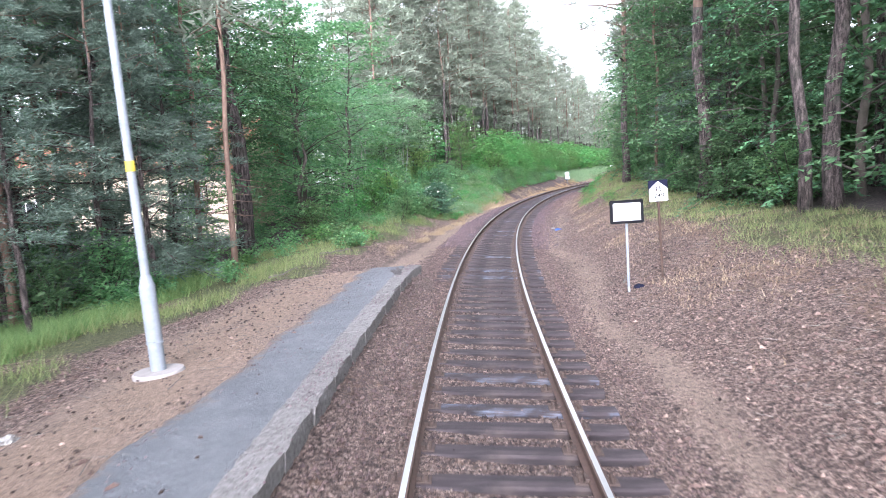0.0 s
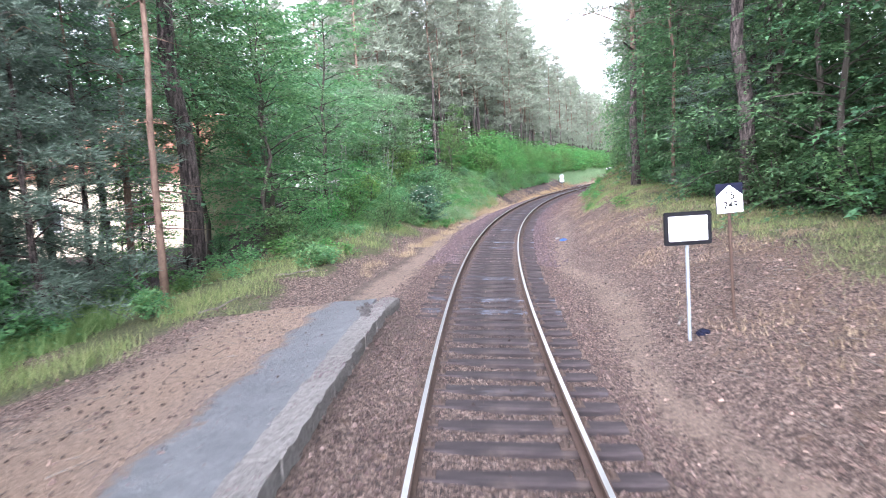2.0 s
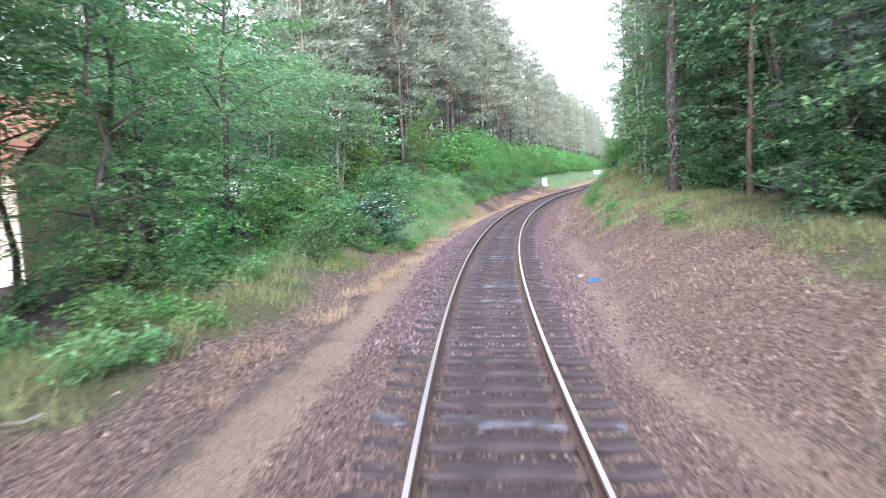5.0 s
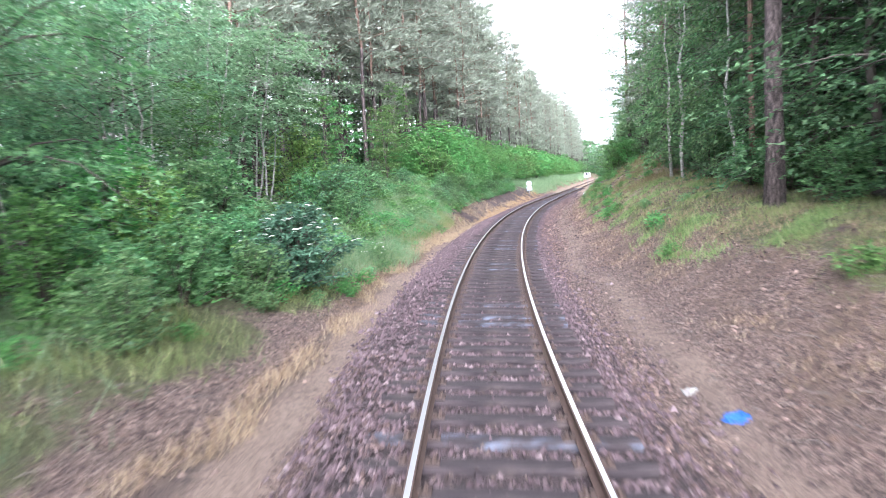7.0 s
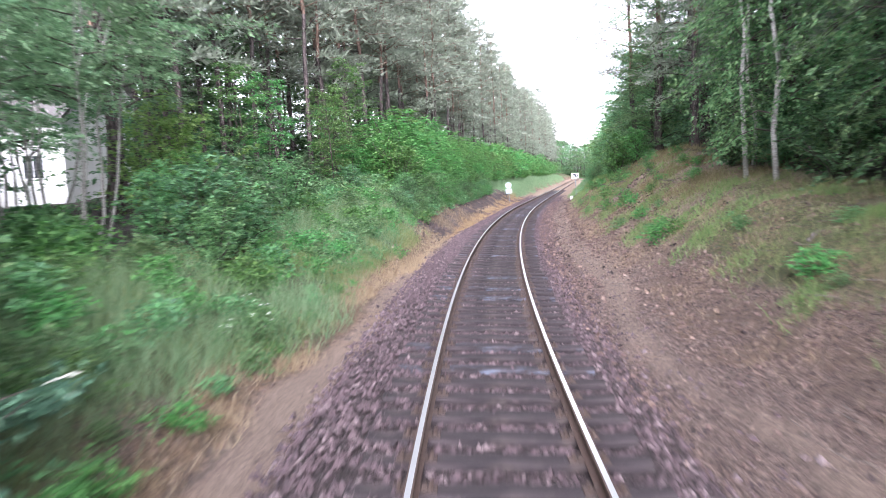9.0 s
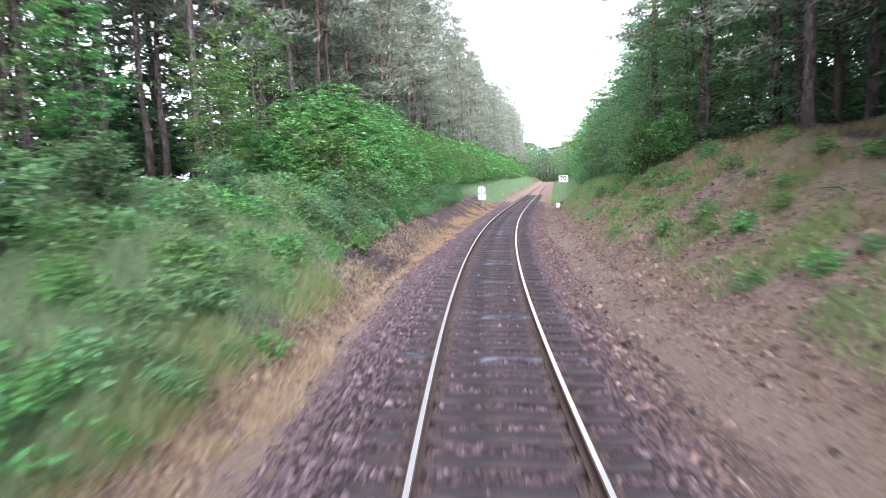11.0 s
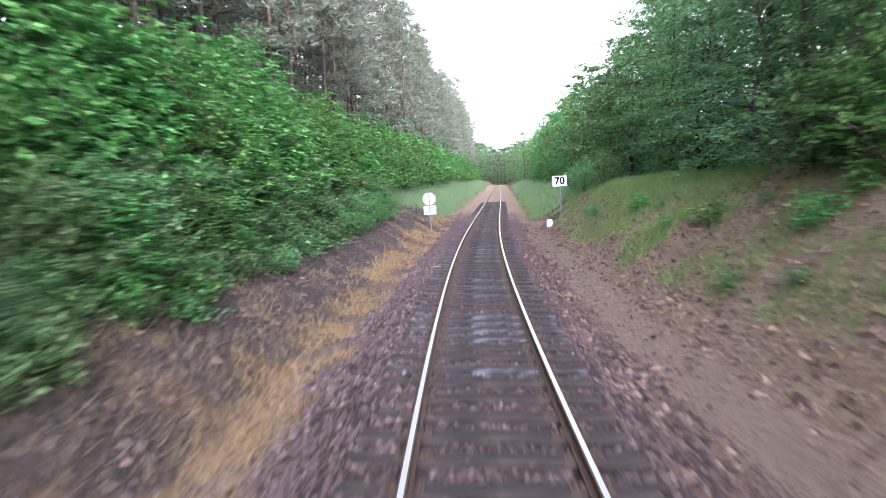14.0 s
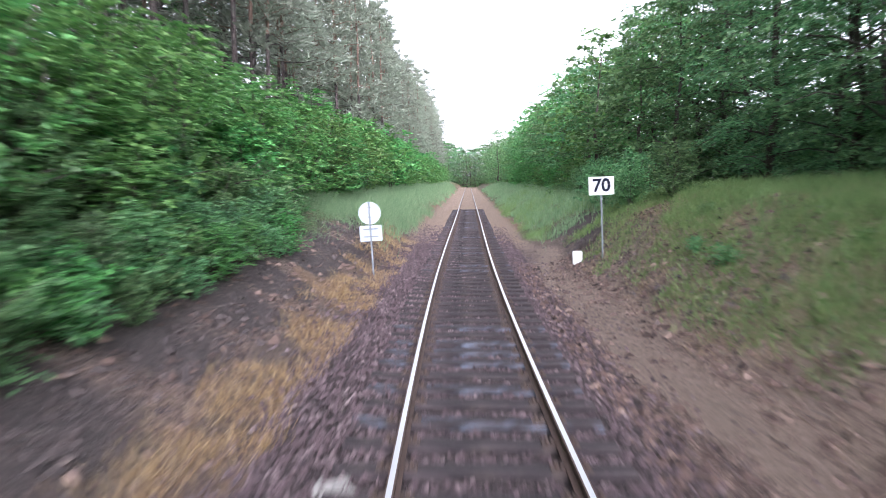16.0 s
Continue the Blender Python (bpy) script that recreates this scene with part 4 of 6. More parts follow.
def scots_pine(seed, height, crown_from, spread, limbs, pads, needles, size, label, name="pine_tree", mat=None, wide=0.2, trunk_r=0.17, dead=10, crook=0.006, sweep=0.0, hang=0.0, pad=0.42, red_from=0.34, wood=1):
    """A bare trunk, red towards the top, and an open crown: crooked limbs that carry flat pads of needle tufts."""
    rs = np.random.RandomState(seed)
    tip = np.array([rs.normal() * 0.5, rs.normal() * 0.5, height])
    path = np.array(bent([0, 0, -0.4], tip, rs, 0.0, 11, crook))
    path[:, :2] *= 0.6
    path[:, 0] += sweep * np.exp(-np.maximum(path[:, 2], 0) / 1.1)
    rad = [trunk_r * (1.2 - 1.0 * i / 11) for i in range(12)]
    rad[0] *= 1.25
    pieces = [tube(path, rad, 9 if dead > 3 else 6)]
    cen, out, big = [], [], []
    for i in range(limbs):
        f = (i + rs.uniform(0, 1)) / limbs
        z = height * (crown_from + (1 - crown_from) * f)
        a = i * 2.399 + rs.normal() * 0.5
        reach = spread * (1.0 - 0.72 * f ** 1.7) * rs.uniform(0.5, 1.15)
        p = along(path, (z + 0.4) / (height + 0.4))
        dirn = np.array([math.cos(a), math.sin(a), 0.0])
        up = rs.uniform(-0.05, 0.40) * (0.4 + 0.9 * f) - hang * (1 - f)
        b = [p + dirn * reach * g + [0, 0, reach * (up * g + 0.10 * math.sin(3.1 * g) - hang * 0.3 * g * g)] + rs.normal(size=3) * 0.05 * reach * (g > 0) for g in (0, 0.35, 0.7, 1.0)]
        r0 = trunk_r * 0.30 * (1 - 0.6 * f) + 0.006
        if i % wood == 0:
            pieces.append(tube(b, [r0, r0 * 0.75, r0 * 0.5, 0.010], 3))
        sid = np.array([-dirn[1], dirn[0], 0.0])
        for k in range(pads):
            g = 0.32 + 0.72 * (k + rs.uniform(0, 1)) / pads
            c = along(b, g) + sid * rs.normal() * reach * 0.20 * (1.3 - g) + [0, 0, 0.10 + 0.06 * rs.normal()]
            cen.append(c)
            out.append(dirn * 0.5)
            big.append(pad * rs.uniform(0.65, 1.25) * (1.0 - 0.35 * f))
    for i in range(dead):
        z = height * rs.uniform(0.10, max(0.12, crown_from))
        a = rs.uniform(0, 2 * math.pi)
        L = rs.uniform(0.3, 1.5)
        p = along(path, z / height)
        pieces.append(tube([p, p + np.array([L * math.cos(a), L * math.sin(a), -0.12 * L])], [0.018, 0.005], 3))
    cen, out, big = np.repeat(cen, needles, 0), np.repeat(out, needles, 0), np.repeat(big, needles)
    off = rs.normal(size=cen.shape)
    off /= np.maximum(np.linalg.norm(off, axis=1, keepdims=True), 1e-6)
    off[:, 2] = off[:, 2] * 0.42
    c = cen + off * (big * rs.uniform(0.25, 1.0, len(big)))[:, None]
    d = off * [0.9, 0.9, 0.9] + out + [0, 0, 0.30 - hang] + rs.normal(size=c.shape) * 0.35
    crown = leaf_tris(c, d, size * rs.uniform(0.6, 1.3, len(c)), wide, rs, 0.8)
    ob = thing(name, pose(0, 0, 0), label, "tree")
    tr = part("trunk", mesh_of("trunk", *merge(pieces), M_BARK_PINE, True), ob)
    tr.data.materials.append(M_BARK_RED)
    tr.data.polygons.foreach_set("material_index", [1 if (p.center.z > height * red_from + (p.index % 5) * 0.25) else 0 for p in tr.data.polygons])
    part("crown", big_mesh("crown", *crown, mat or M_NEEDLE), ob)
    return ob


def bush(seed, height, spread, stems, twigs, per, leaf, mat, label, name="bush", paired=False, flowers=0, quads=False, twig_len=0.34, droop=0.2, wood=1, wide=0.6, head_size=1.0):
    """Stems that fan out of one root and arch over, each with flat leafy twigs; a ragged outline with leaders that stand out."""
    rs = np.random.RandomState(seed)
    pieces, base, way, length, tips = [], [], [], [], []
    for i in range(stems):
        a = i * 2.399 + rs.normal() * 0.4
        f = ((i + rs.uniform(0.1, 0.9)) / stems)
        lean = f ** 0.6
        lump = 1 + 0.2 * math.sin(3 * a + seed) + 0.12 * math.sin(5 * a + 2 * seed)
        reach = spread * lean * lump * rs.uniform(0.8, 1.08)
        top = height * (1 - 0.80 * f ** 1.9) * rs.uniform(0.86, 1.10)
        out = np.array([math.cos(a), math.sin(a), 0.0])
        sid = np.array([-out[1], out[0], 0.0])
        root = np.array([rs.normal() * 0.04, rs.normal() * 0.04, -0.12])
        curve = [root + out * reach * g ** 1.25 + [0, 0, (top + 0.12) * math.sin(1.45 * g) / math.sin(1.45)] + rs.normal(size=3) * 0.04 * top * (0 < g < 1) for g in (0, 0.3, 0.55, 0.8, 1.0)]
        tips.append(curve[-1])
        if i % wood == 0 and height > 0.9:
            r0 = 0.010 + 0.009 * height
            pieces.append(tube(curve, [r0, r0 * 0.8, r0 * 0.6, r0 * 0.4, 0.004], 3))
        for k in range(twigs):
            g = 0.18 + 0.84 * (k + rs.uniform(0.1, 0.9)) / twigs
            w = rs.uniform(0, 2 * math.pi)
            base.append(along(curve, g))
            way.append(out * (0.35 + 0.5 * lean) + np.array([math.cos(w), math.sin(w), 0]) * 0.8 + [0, 0, rs.uniform(0.0, 0.45)])
            length.append((twig_len * (0.35 + 0.32 * spread)) * rs.uniform(0.7, 1.25))
    c, d, size = spray_leaves(base, way, length, per, leaf, rs, droop, paired)
    c[:, 2] = np.maximum(c[:, 2], 0.02)
    foliage = (leaf_quads if quads else leaf_tris)(c, d, size, wide, rs, 2.0)
    ob = thing(name, pose(0, 0, 0), label, "bush")
    if pieces:
        part("branching_stem", mesh_of("branching_stem", *merge(pieces), M_BARK, True), ob)
    else:
        part("branching_stem", mesh_of("branching_stem", *tube([(0, 0, -0.12), (0.01, 0, height * 0.4), (0, 0.02, height * 0.7)], [0.012, 0.009, 0.004], 4), M_BARK, True), ob)
    part("foliage", big_mesh("foliage", *foliage, mat), ob)
    if flowers:
        rim = [(r * math.cos(a), r * math.sin(a), rs.uniform(-0.012, 0.008)) for a, r in ((k * math.pi / 9, rs.uniform(0.05, 0.095)) for k in range(18))]
        mid = [(0.45 * x, 0.45 * y, 0.018 + rs.uniform(-0.006, 0.006)) for x, y, z in rim]
        head = mesh_of("flower_head", rim + mid + [(0, 0, 0.022)], [(k, (k + 1) % 18, 18 + (k + 1) % 18, 18 + k) for k in range(18)] + [(18 + k, 18 + (k + 1) % 18, 36) for k in range(18)], M_FLOWER)
        high = [b + np.array(w) / np.linalg.norm(w) * q * 0.8 for b, w, q in zip(base, way, length) if b[2] > 0.55 * height] + tips[:stems // 2]
        for j in rs.permutation(len(high))[:flowers]:
            o = high[j]
            part("flower_head", head, ob, "flat white flower head", pose(o[0] * 1.05, o[1] * 1.05, o[2] + 0.05, rs.uniform(-16, 16), rs.uniform(-16, 16), 0) @ Matrix.Scale(head_size, 4))
    return ob


def in_house_sight(s, lat):
    """A strip kept clear to fit the camera's view of the white house, widening away from the line."""
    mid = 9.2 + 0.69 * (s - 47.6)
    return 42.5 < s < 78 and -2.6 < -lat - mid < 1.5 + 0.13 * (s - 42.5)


def in_wall_sight(s, lat):
    """The lawn before the peach house, shaped to the camera's view of its wall, open under the high crowns."""
    out = -lat - 8
    return 0 < out < 8 and 19.4 + 1.38 * out < s < 23.8 + 1.52 * out


deep_wood = []


def tree_at(src, s, lat, turn=0.0, size=1.0, tall=1.0):
    if in_house_sight(s, lat) and src not in LIGHTS and not src.name.startswith("weed"):
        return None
    if in_wall_sight(s, lat) and src in YOUNG_PINES + OAKS + MIDS + BUSHES + DARK_BUSHES:
        return None
    if src in BACKS:
        deep_wood.append((src, stand(s, lat, turn, 0.05) @ Matrix.Diagonal((size, size, size * tall, 1))))
        return None
    ob = copy_thing(src, stand(s, lat, turn, 0.05) @ Matrix.Diagonal((size, size, size * tall, 1)))
    ob.scale = (size, size, size * tall)
    return ob


# ---- the kinds of plants ----
PINES = [scots_pine(40 + i, 23.5 + 1.0 * (i % 3), (0.25, 0.36, 0.30, 0.40)[i], 3.5, 48, 6, 12, 0.50, "tall Scots pine with a grey-green crown and reddish bare trunk", wide=0.26, pad=0.78, trunk_r=0.135) for i in range(4)]
FAR_PINES = [scots_pine(50 + i, 24 + i, 0.24, 3.4, 34, 5, 10, 0.66, "distant Scots pine with a grey-green crown", wide=0.28, dead=0, pad=0.85, wood=2) for i in range(3)]
EDGE_PINES = [scots_pine(60 + i, 17 + i, 0.16, 3.9, 52, 6, 20, 0.32, "Scots pine branched low down at the forest edge", wide=0.20, pad=0.55, hang=0.12) for i in range(2)]
TALL_TRUNK = scots_pine(65, 21, 0.50, 3.0, 30, 5, 9, 0.5, "Scots pine with a thick furrowed trunk and a high crown", trunk_r=0.22, dead=7, wide=0.24, pad=0.6)
BROAD_PINE = scots_pine(62, 19, 0.36, 4.6, 46, 7, 18, 0.32, "Scots pine that spreads heavy boughs over the line", trunk_r=0.19, wide=0.2, pad=0.6, dead=8)
CROOKED = scots_pine(66, 19, 0.50, 2.8, 26, 5, 9, 0.5, "Scots pine with a trunk crooked at the foot", trunk_r=0.118, dead=9, sweep=0.42, crook=0.007, wide=0.24, pad=0.6)
SLIM_PINES = [scots_pine(67 + i, 15.5, 0.40, 2.2, 28, 5, 14, 0.36, "slim reddish Scots pine with a thin high crown", trunk_r=0.075, dead=16, crook=0.004, wide=0.2, pad=0.45, red_from=-0.1) for i in range(2)]
YOUNG_PINES = [scots_pine(70 + i, 8.6 + i, (0.08, 0.30)[i], 2.5, 48, 7, 36, 0.200, "young dark pine with boughs down to the undergrowth", mat=M_NEEDLE_DARK, wide=0.135, trunk_r=0.09, dead=4, hang=0.18, pad=0.40, red_from=0.7, wood=2) for i in range(2)]
OAKS = [broadleaf(80 + i, 10.5 + i, 3.5, 0.8, 68, 12, 14, 0.148, M_LEAF, "dense leafy broadleaf tree with low boughs", wood=2) for i in range(3)]
DARKS = [broadleaf(90 + i, 12 + i, 3.3, 0.7, 68, 12, 14, 0.142, M_LEAF_DARK, "broadleaf tree of the forest edge, shade put into dark leaves", droop=0.32, wood=2) for i in range(3)]
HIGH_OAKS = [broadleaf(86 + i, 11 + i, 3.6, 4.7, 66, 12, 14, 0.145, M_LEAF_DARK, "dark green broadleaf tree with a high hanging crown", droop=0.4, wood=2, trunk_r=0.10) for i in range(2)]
MIDS = [broadleaf(94 + i, 13, 3.7, 0.6, 54, 9, 6, 0.27, M_LEAF_DARK, "broadleaf tree behind the forest edge, shade put into its leaf colour", wood=4) for i in range(2)]
BACKS = [broadleaf(97 + i, 15, 4.2, 0.4, 36, 7, 5, 0.50, M_LEAF_DARK, "broadleaf tree deep in the wood, leaf colour darkened as shade", wood=8) for i in range(2)]
FARS = [broadleaf(104 + i, 9, 3.0, 0.4, 44, 9, 7, 0.27, M_LEAF_BRIGHT if i else M_LEAF, "distant green broadleaf tree beside the line", wood=4) for i in range(2)]
BIRCHES = [broadleaf(100 + i, 12, 2.3, 1.6, 60, 10, 13, 0.11, M_LEAF, "slender birch with white bark and hanging twigs", name="birch_tree", bark=M_BIRCH, trunk_r=0.075, droop=0.75, wood=2, shape=0.8, rise=0.5) for i in range(2)]
LIGHTS = [broadleaf(110 + i, 8.5, 2.9, (3.0, 4.4)[i], 64, 11, 13, 0.145, M_LEAF_PALE, "pale green tree with several thin whitish stems", bark=M_BIRCH, stems=4, trunk_r=0.10, wood=2) for i in range(2)]
ACACIAS = [broadleaf(114 + i, 7.6, 1.7, 1.2, 46, 9, 14, 0.125, M_LEAF_BRIGHT, "young locust tree with tiers of feathery leaves", trunk_r=0.06, shape=0.5, rise=0.45, twig_len=0.5) for i in range(2)]
BUSHES = [bush(120 + i, 2.2, 1.5, 36, 9, 8, 0.128, M_LEAF, "dense green bush on the railway bank", wood=3, wide=0.72) for i in range(3)]
BRIGHT_BUSHES = [bush(130 + i, 2.6, 1.6, 38, 9, 8, 0.132, M_LEAF_BRIGHT, "bright green bush on the railway bank", wood=3, wide=0.72) for i in range(2)]
YELLOW_BUSH = bush(134, 3.4, 2.0, 52, 11, 12, 0.11, M_LEAF_YELLOW, "tall yellow-green bush coming into flower", wood=3, wide=0.7)
DARK_BUSHES = [bush(125 + i, 2.3, 1.5, 36, 9, 8, 0.128, M_LEAF_DARK, "dark green bush at the forest edge, shade put into its leaves", wood=3, wide=0.72) for i in range(2)]
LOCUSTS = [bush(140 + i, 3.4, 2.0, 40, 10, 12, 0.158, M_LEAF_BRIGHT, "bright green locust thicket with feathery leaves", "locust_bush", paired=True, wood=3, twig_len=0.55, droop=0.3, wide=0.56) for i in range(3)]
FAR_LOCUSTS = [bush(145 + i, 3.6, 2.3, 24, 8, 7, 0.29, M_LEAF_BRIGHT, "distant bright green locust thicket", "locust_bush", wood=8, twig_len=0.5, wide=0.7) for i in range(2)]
THICKETS = [bush(148 + i, 5.5, 3.6, 28, 8, 5, 0.50, M_LEAF_DARK, "dense thicket deep in the wood, leaf colour darkened as shade", "thicket", wood=9, wide=0.75) for i in range(2)]
ELDER = bush(150, 2.0, 1.5, 60, 11, 11, 0.110, M_LEAF_ELDER, "dark elder bush with flat white flower heads", "elder_bush", flowers=64, head_size=0.8, quads=True, wide=0.66)
HERBS = [bush(160 + i, 0.75, 0.7, 15, 5, 7, 0.12, M_LEAF_BRIGHT if i else M_LEAF, "low clump of green leafy weeds", "weed_clump", twig_len=0.42, wide=0.66) for i in range(2)]
FLOWER_WEED = bush(166, 0.55, 0.5, 12, 5, 8, 0.085, M_LEAF, "low weed with small flat white flower heads", "weed_clump", flowers=9, head_size=0.38)
WOOD = PINES + FAR_PINES + EDGE_PINES + YOUNG_PINES + [TALL_TRUNK, CROOKED, BROAD_PINE] + SLIM_PINES
LEAFY = OAKS + HIGH_OAKS + DARKS + BACKS + MIDS + FARS + LIGHTS + ACACIAS
SHRUBS = BUSHES + BRIGHT_BUSHES + DARK_BUSHES + [ELDER, YELLOW_BUSH]
SOURCES = WOOD + LEAFY + BIRCHES + SHRUBS + LOCUSTS + FAR_LOCUSTS + THICKETS + HERBS + [FLOWER_WEED]
for kinds, group in ((WOOD, "pines of the wood"), (LEAFY, "broadleaf trees along the line"), (BIRCHES, "birches"), (SHRUBS, "bushes on the bank"),
                     (LOCUSTS + FAR_LOCUSTS, "locust hedge"), (THICKETS, "thickets in the wood"), (HERBS + [FLOWER_WEED], "weed clumps")):
    for src in kinds:
        tagged(src, group=group)

rt = random.Random(17)


def scatter(kinds, s0, s1, l0, l1, step, size=(0.85, 1.15), tall=(0.9, 1.12)):
    """Plants in a strip along the track, unevenly spaced."""
    s = s0
    while s < s1:
        tree_at(rt.choice(kinds), s + rt.uniform(-0.3, 0.3) * step, rt.uniform(l0, l1), rt.uniform(0, 360), rt.uniform(*size), rt.uniform(*tall))
        s += step * rt.uniform(0.8, 1.2)


# right of the line: the shaded wood
tree_at(TALL_TRUNK, 24.2, 7.0, 20, 0.85)
tree_at(CROOKED, 16.6, 6.85, 10, 1.0)
tree_at(TALL_TRUNK, 16.7, 7.95, 200, 0.78)
tree_at(BROAD_PINE, 40.2, 6.28, 120, 0.95)
tree_at(SLIM_PINES[0], 34.7, 7.2, 50, 1.0)
tree_at(SLIM_PINES[1], 45.0, 7.4, 50, 1.0)
for s, lat, k in ((26.5, 8.6, 3), (48.4, 8.3, 2), (30.0, 9.0, 1), (11.0, 9.5, 3), (37.0, 10.5, 0), (21.0, 11.0, 2)):
    tree_at(PINES[k], s, lat, k * 70, 0.8)
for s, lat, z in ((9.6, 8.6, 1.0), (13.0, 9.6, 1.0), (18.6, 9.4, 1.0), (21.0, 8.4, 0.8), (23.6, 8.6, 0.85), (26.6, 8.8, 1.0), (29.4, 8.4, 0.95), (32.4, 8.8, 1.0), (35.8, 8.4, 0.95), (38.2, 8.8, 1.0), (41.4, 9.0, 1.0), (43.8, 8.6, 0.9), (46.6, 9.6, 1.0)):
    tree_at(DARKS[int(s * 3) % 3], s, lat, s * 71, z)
scatter(MIDS, -8, 8, 7.9, 9.5, 4.2)
scatter(MIDS, 8, 60, 12.0, 14.0, 3.4, (0.95, 1.15))
# tall trees mostly out of sight, added to keep skylight out of the wood
scatter(BACKS, 8, 62, 15.5, 19, 4.2, (1.0, 1.2))
scatter(THICKETS, 8, 62, 13, 16, 4.0, (0.7, 0.95))
scatter(DARK_BUSHES + BUSHES[:1], 19, 60, 7.0, 8.4, 2.0, (0.55, 0.95))
tree_at(YOUNG_PINES[0], 29.5, 7.4, 50, 0.62)
tree_at(YOUNG_PINES[1], 27.4, 7.9, 150, 0.7)
for s, lat, z in ((52.3, 7.0, 1.0), (54.4, 6.95, 0.95), (50.2, 8.6, 1.0), (57.2, 8.0, 0.9), (47.8, 7.6, 0.9)):
    tree_at(BIRCHES[int(s) % 2], s, lat, s * 40, z)
scatter(EDGE_PINES, 47, 74, 9.0, 10.6, 4.2, (0.9, 1.05))
scatter(DARKS[:1] + YOUNG_PINES, 47, 62, 10.2, 12.0, 3.0, (0.95, 1.2))
scatter(THICKETS, 62, 150, 21, 25, 5.0)
scatter(BACKS, 60, 150, 15, 19, 4.6)
scatter(BACKS, 62, 90, 13.5, 16, 3.6, (0.8, 1.0))
scatter(FAR_PINES, 40, 110, 17, 28, 6.0, (0.75, 0.9))
scatter(DARKS, 60, 78, 9.6, 11.5, 3.6, (0.8, 1.0))
scatter(MIDS, 62, 88, 12.6, 15.5, 3.0, (0.8, 1.0))
scatter(MIDS, 88, 104, 14.0, 17.0, 4.2, (0.7, 0.9))
for s, lat, z in ((76.5, 8.4, 0.85), (95.5, 11.0, 0.85), (70.0, 9.5, 0.85)):
    tree_at(TALL_TRUNK, s, lat, s * 31, z)
tree_at(BROAD_PINE, 82.0, 7.5, 250, 0.8)
tree_at(EDGE_PINES[1], 66.5, 8.4, 160, 0.8)
scatter(OAKS + DARKS[:1], 77, 88, 7.6, 9.2, 2.7, (0.72, 0.92))
scatter(BUSHES + BRIGHT_BUSHES, 75, 84, 5.8, 7.0, 2.0, (0.6, 1.0))
scatter(OAKS + LIGHTS[:1] + ACACIAS[:1], 88, 104, 10.0, 12.2, 3.0, (0.9, 1.12))
scatter(THICKETS, 86, 122, 13.5, 16.5, 3.2, (0.36, 0.48))
scatter(OAKS + LIGHTS[:1], 103, 116, 9.0, 11.5, 2.6, (0.8, 1.0))
scatter(MIDS, 104, 122, 13.5, 17, 3.6, (0.7, 0.85))
scatter(FARS, 114, 230, 8.2, 10.2, 3.2, (0.85, 1.1))
scatter(FARS, 115, 220, 10.5, 13, 5.0, (1.0, 1.3))
scatter(BUSHES, 103, 112, 4.9, 6.2, 2.2, (0.5, 0.8))
scatter(BUSHES, 112, 128, 6.6, 7.8, 2.2, (0.6, 1.0))
scatter(FAR_LOCUSTS, 128, 200, 6.4, 7.8, 4.0, (0.5, 0.8))
scatter(BACKS, 125, 300, 13, 20, 7.0, (0.7, 0.85))
for s, lat, z in ((63.5, 5.0, 0.8), (68.6, 4.8, 1.0), (65.4, 4.45, 0.95), (70.4, 5.7, 0.9), (61.0, 4.9, 0.9), (73.5, 5.6, 1.0), (79.0, 5.2, 1.1), (83.0, 5.0, 1.0), (44.5, 4.6, 0.8), (90.0, 5.0, 1.0), (52.5, 4.2, 1.0), (53.4, 4.5, 0.7), (57.0, 4.6, 0.7), (33.5, 4.9, 0.8)):
    tree_at(HERBS[1], s, lat, s * 30, z * 0.75)
scatter(HERBS, 40, 100, 3.9, 5.8, 2.0, (0.25, 0.5))

# left of the line: garden edge, bank and pine wood
tree_at(TALL_TRUNK, 25.0, -9.3, 80, 1.2)
tree_at(SLIM_PINES[0], 18.8, -7.05, 10, 1.0)
tree_at(PINES[0], 14.5, -10.25, 0, 0.85)
for s, lat, k in ((16.6, -10.7, 1), (18.6, -11.6, 0), (13.2, -9.4, 1), (21.8, -9.4, 0), (6.0, -10.5, 1)):
    tree_at(SLIM_PINES[k], s, lat, k * 90 + s * 20, 1.15)
for s, lat, k in ((9.0, -12.5, 2), (21.0, -12.2, 0)):
    tree_at(PINES[k], s, lat, k * 90, 0.85)
for s, lat, z in ((19.4, -9.0, 0.9), (17.2, -9.4, 1.0), (16.0, -7.9, 0.8), (18.4, -10.4, 1.0), (15.4, -10.6, 1.0), (13.4, -9.8, 0.9), (20.4, -10.6, 0.9), (22.8, -10.6, 0.9), (14.6, -8.4, 0.78), (11.5, -7.9, 0.62), (10.5, -9.6, 0.9), (12.6, -11.8, 1.0), (19.2, -12.2, 1.1), (27.0, -12.8, 0.9)):
    tree_at(YOUNG_PINES[int(s * 2) % 2], s, lat, s * 33, z)
scatter(BUSHES + DARK_BUSHES, 6, 19, -9.6, -8.0, 1.7, (0.45, 0.8))
scatter(HERBS, 14, 27, -8.0, -6.3, 1.1, (0.5, 1.0))
scatter(DARK_BUSHES + BUSHES[:1], 27, 35, -11.6, -10.0, 2.6, (0.3, 0.5))
scatter(MIDS, 0, 9, -16.5, -13.5, 4.5)
scatter(BUSHES, 6, 20, -12.5, -10.5, 2.0, (0.7, 1.1))
scatter(BACKS, -6, 6, -21, -18, 5.0, (0.7, 0.9))
scatter(BACKS, 10, 62, -32, -28, 4.6, (1.0, 1.2))
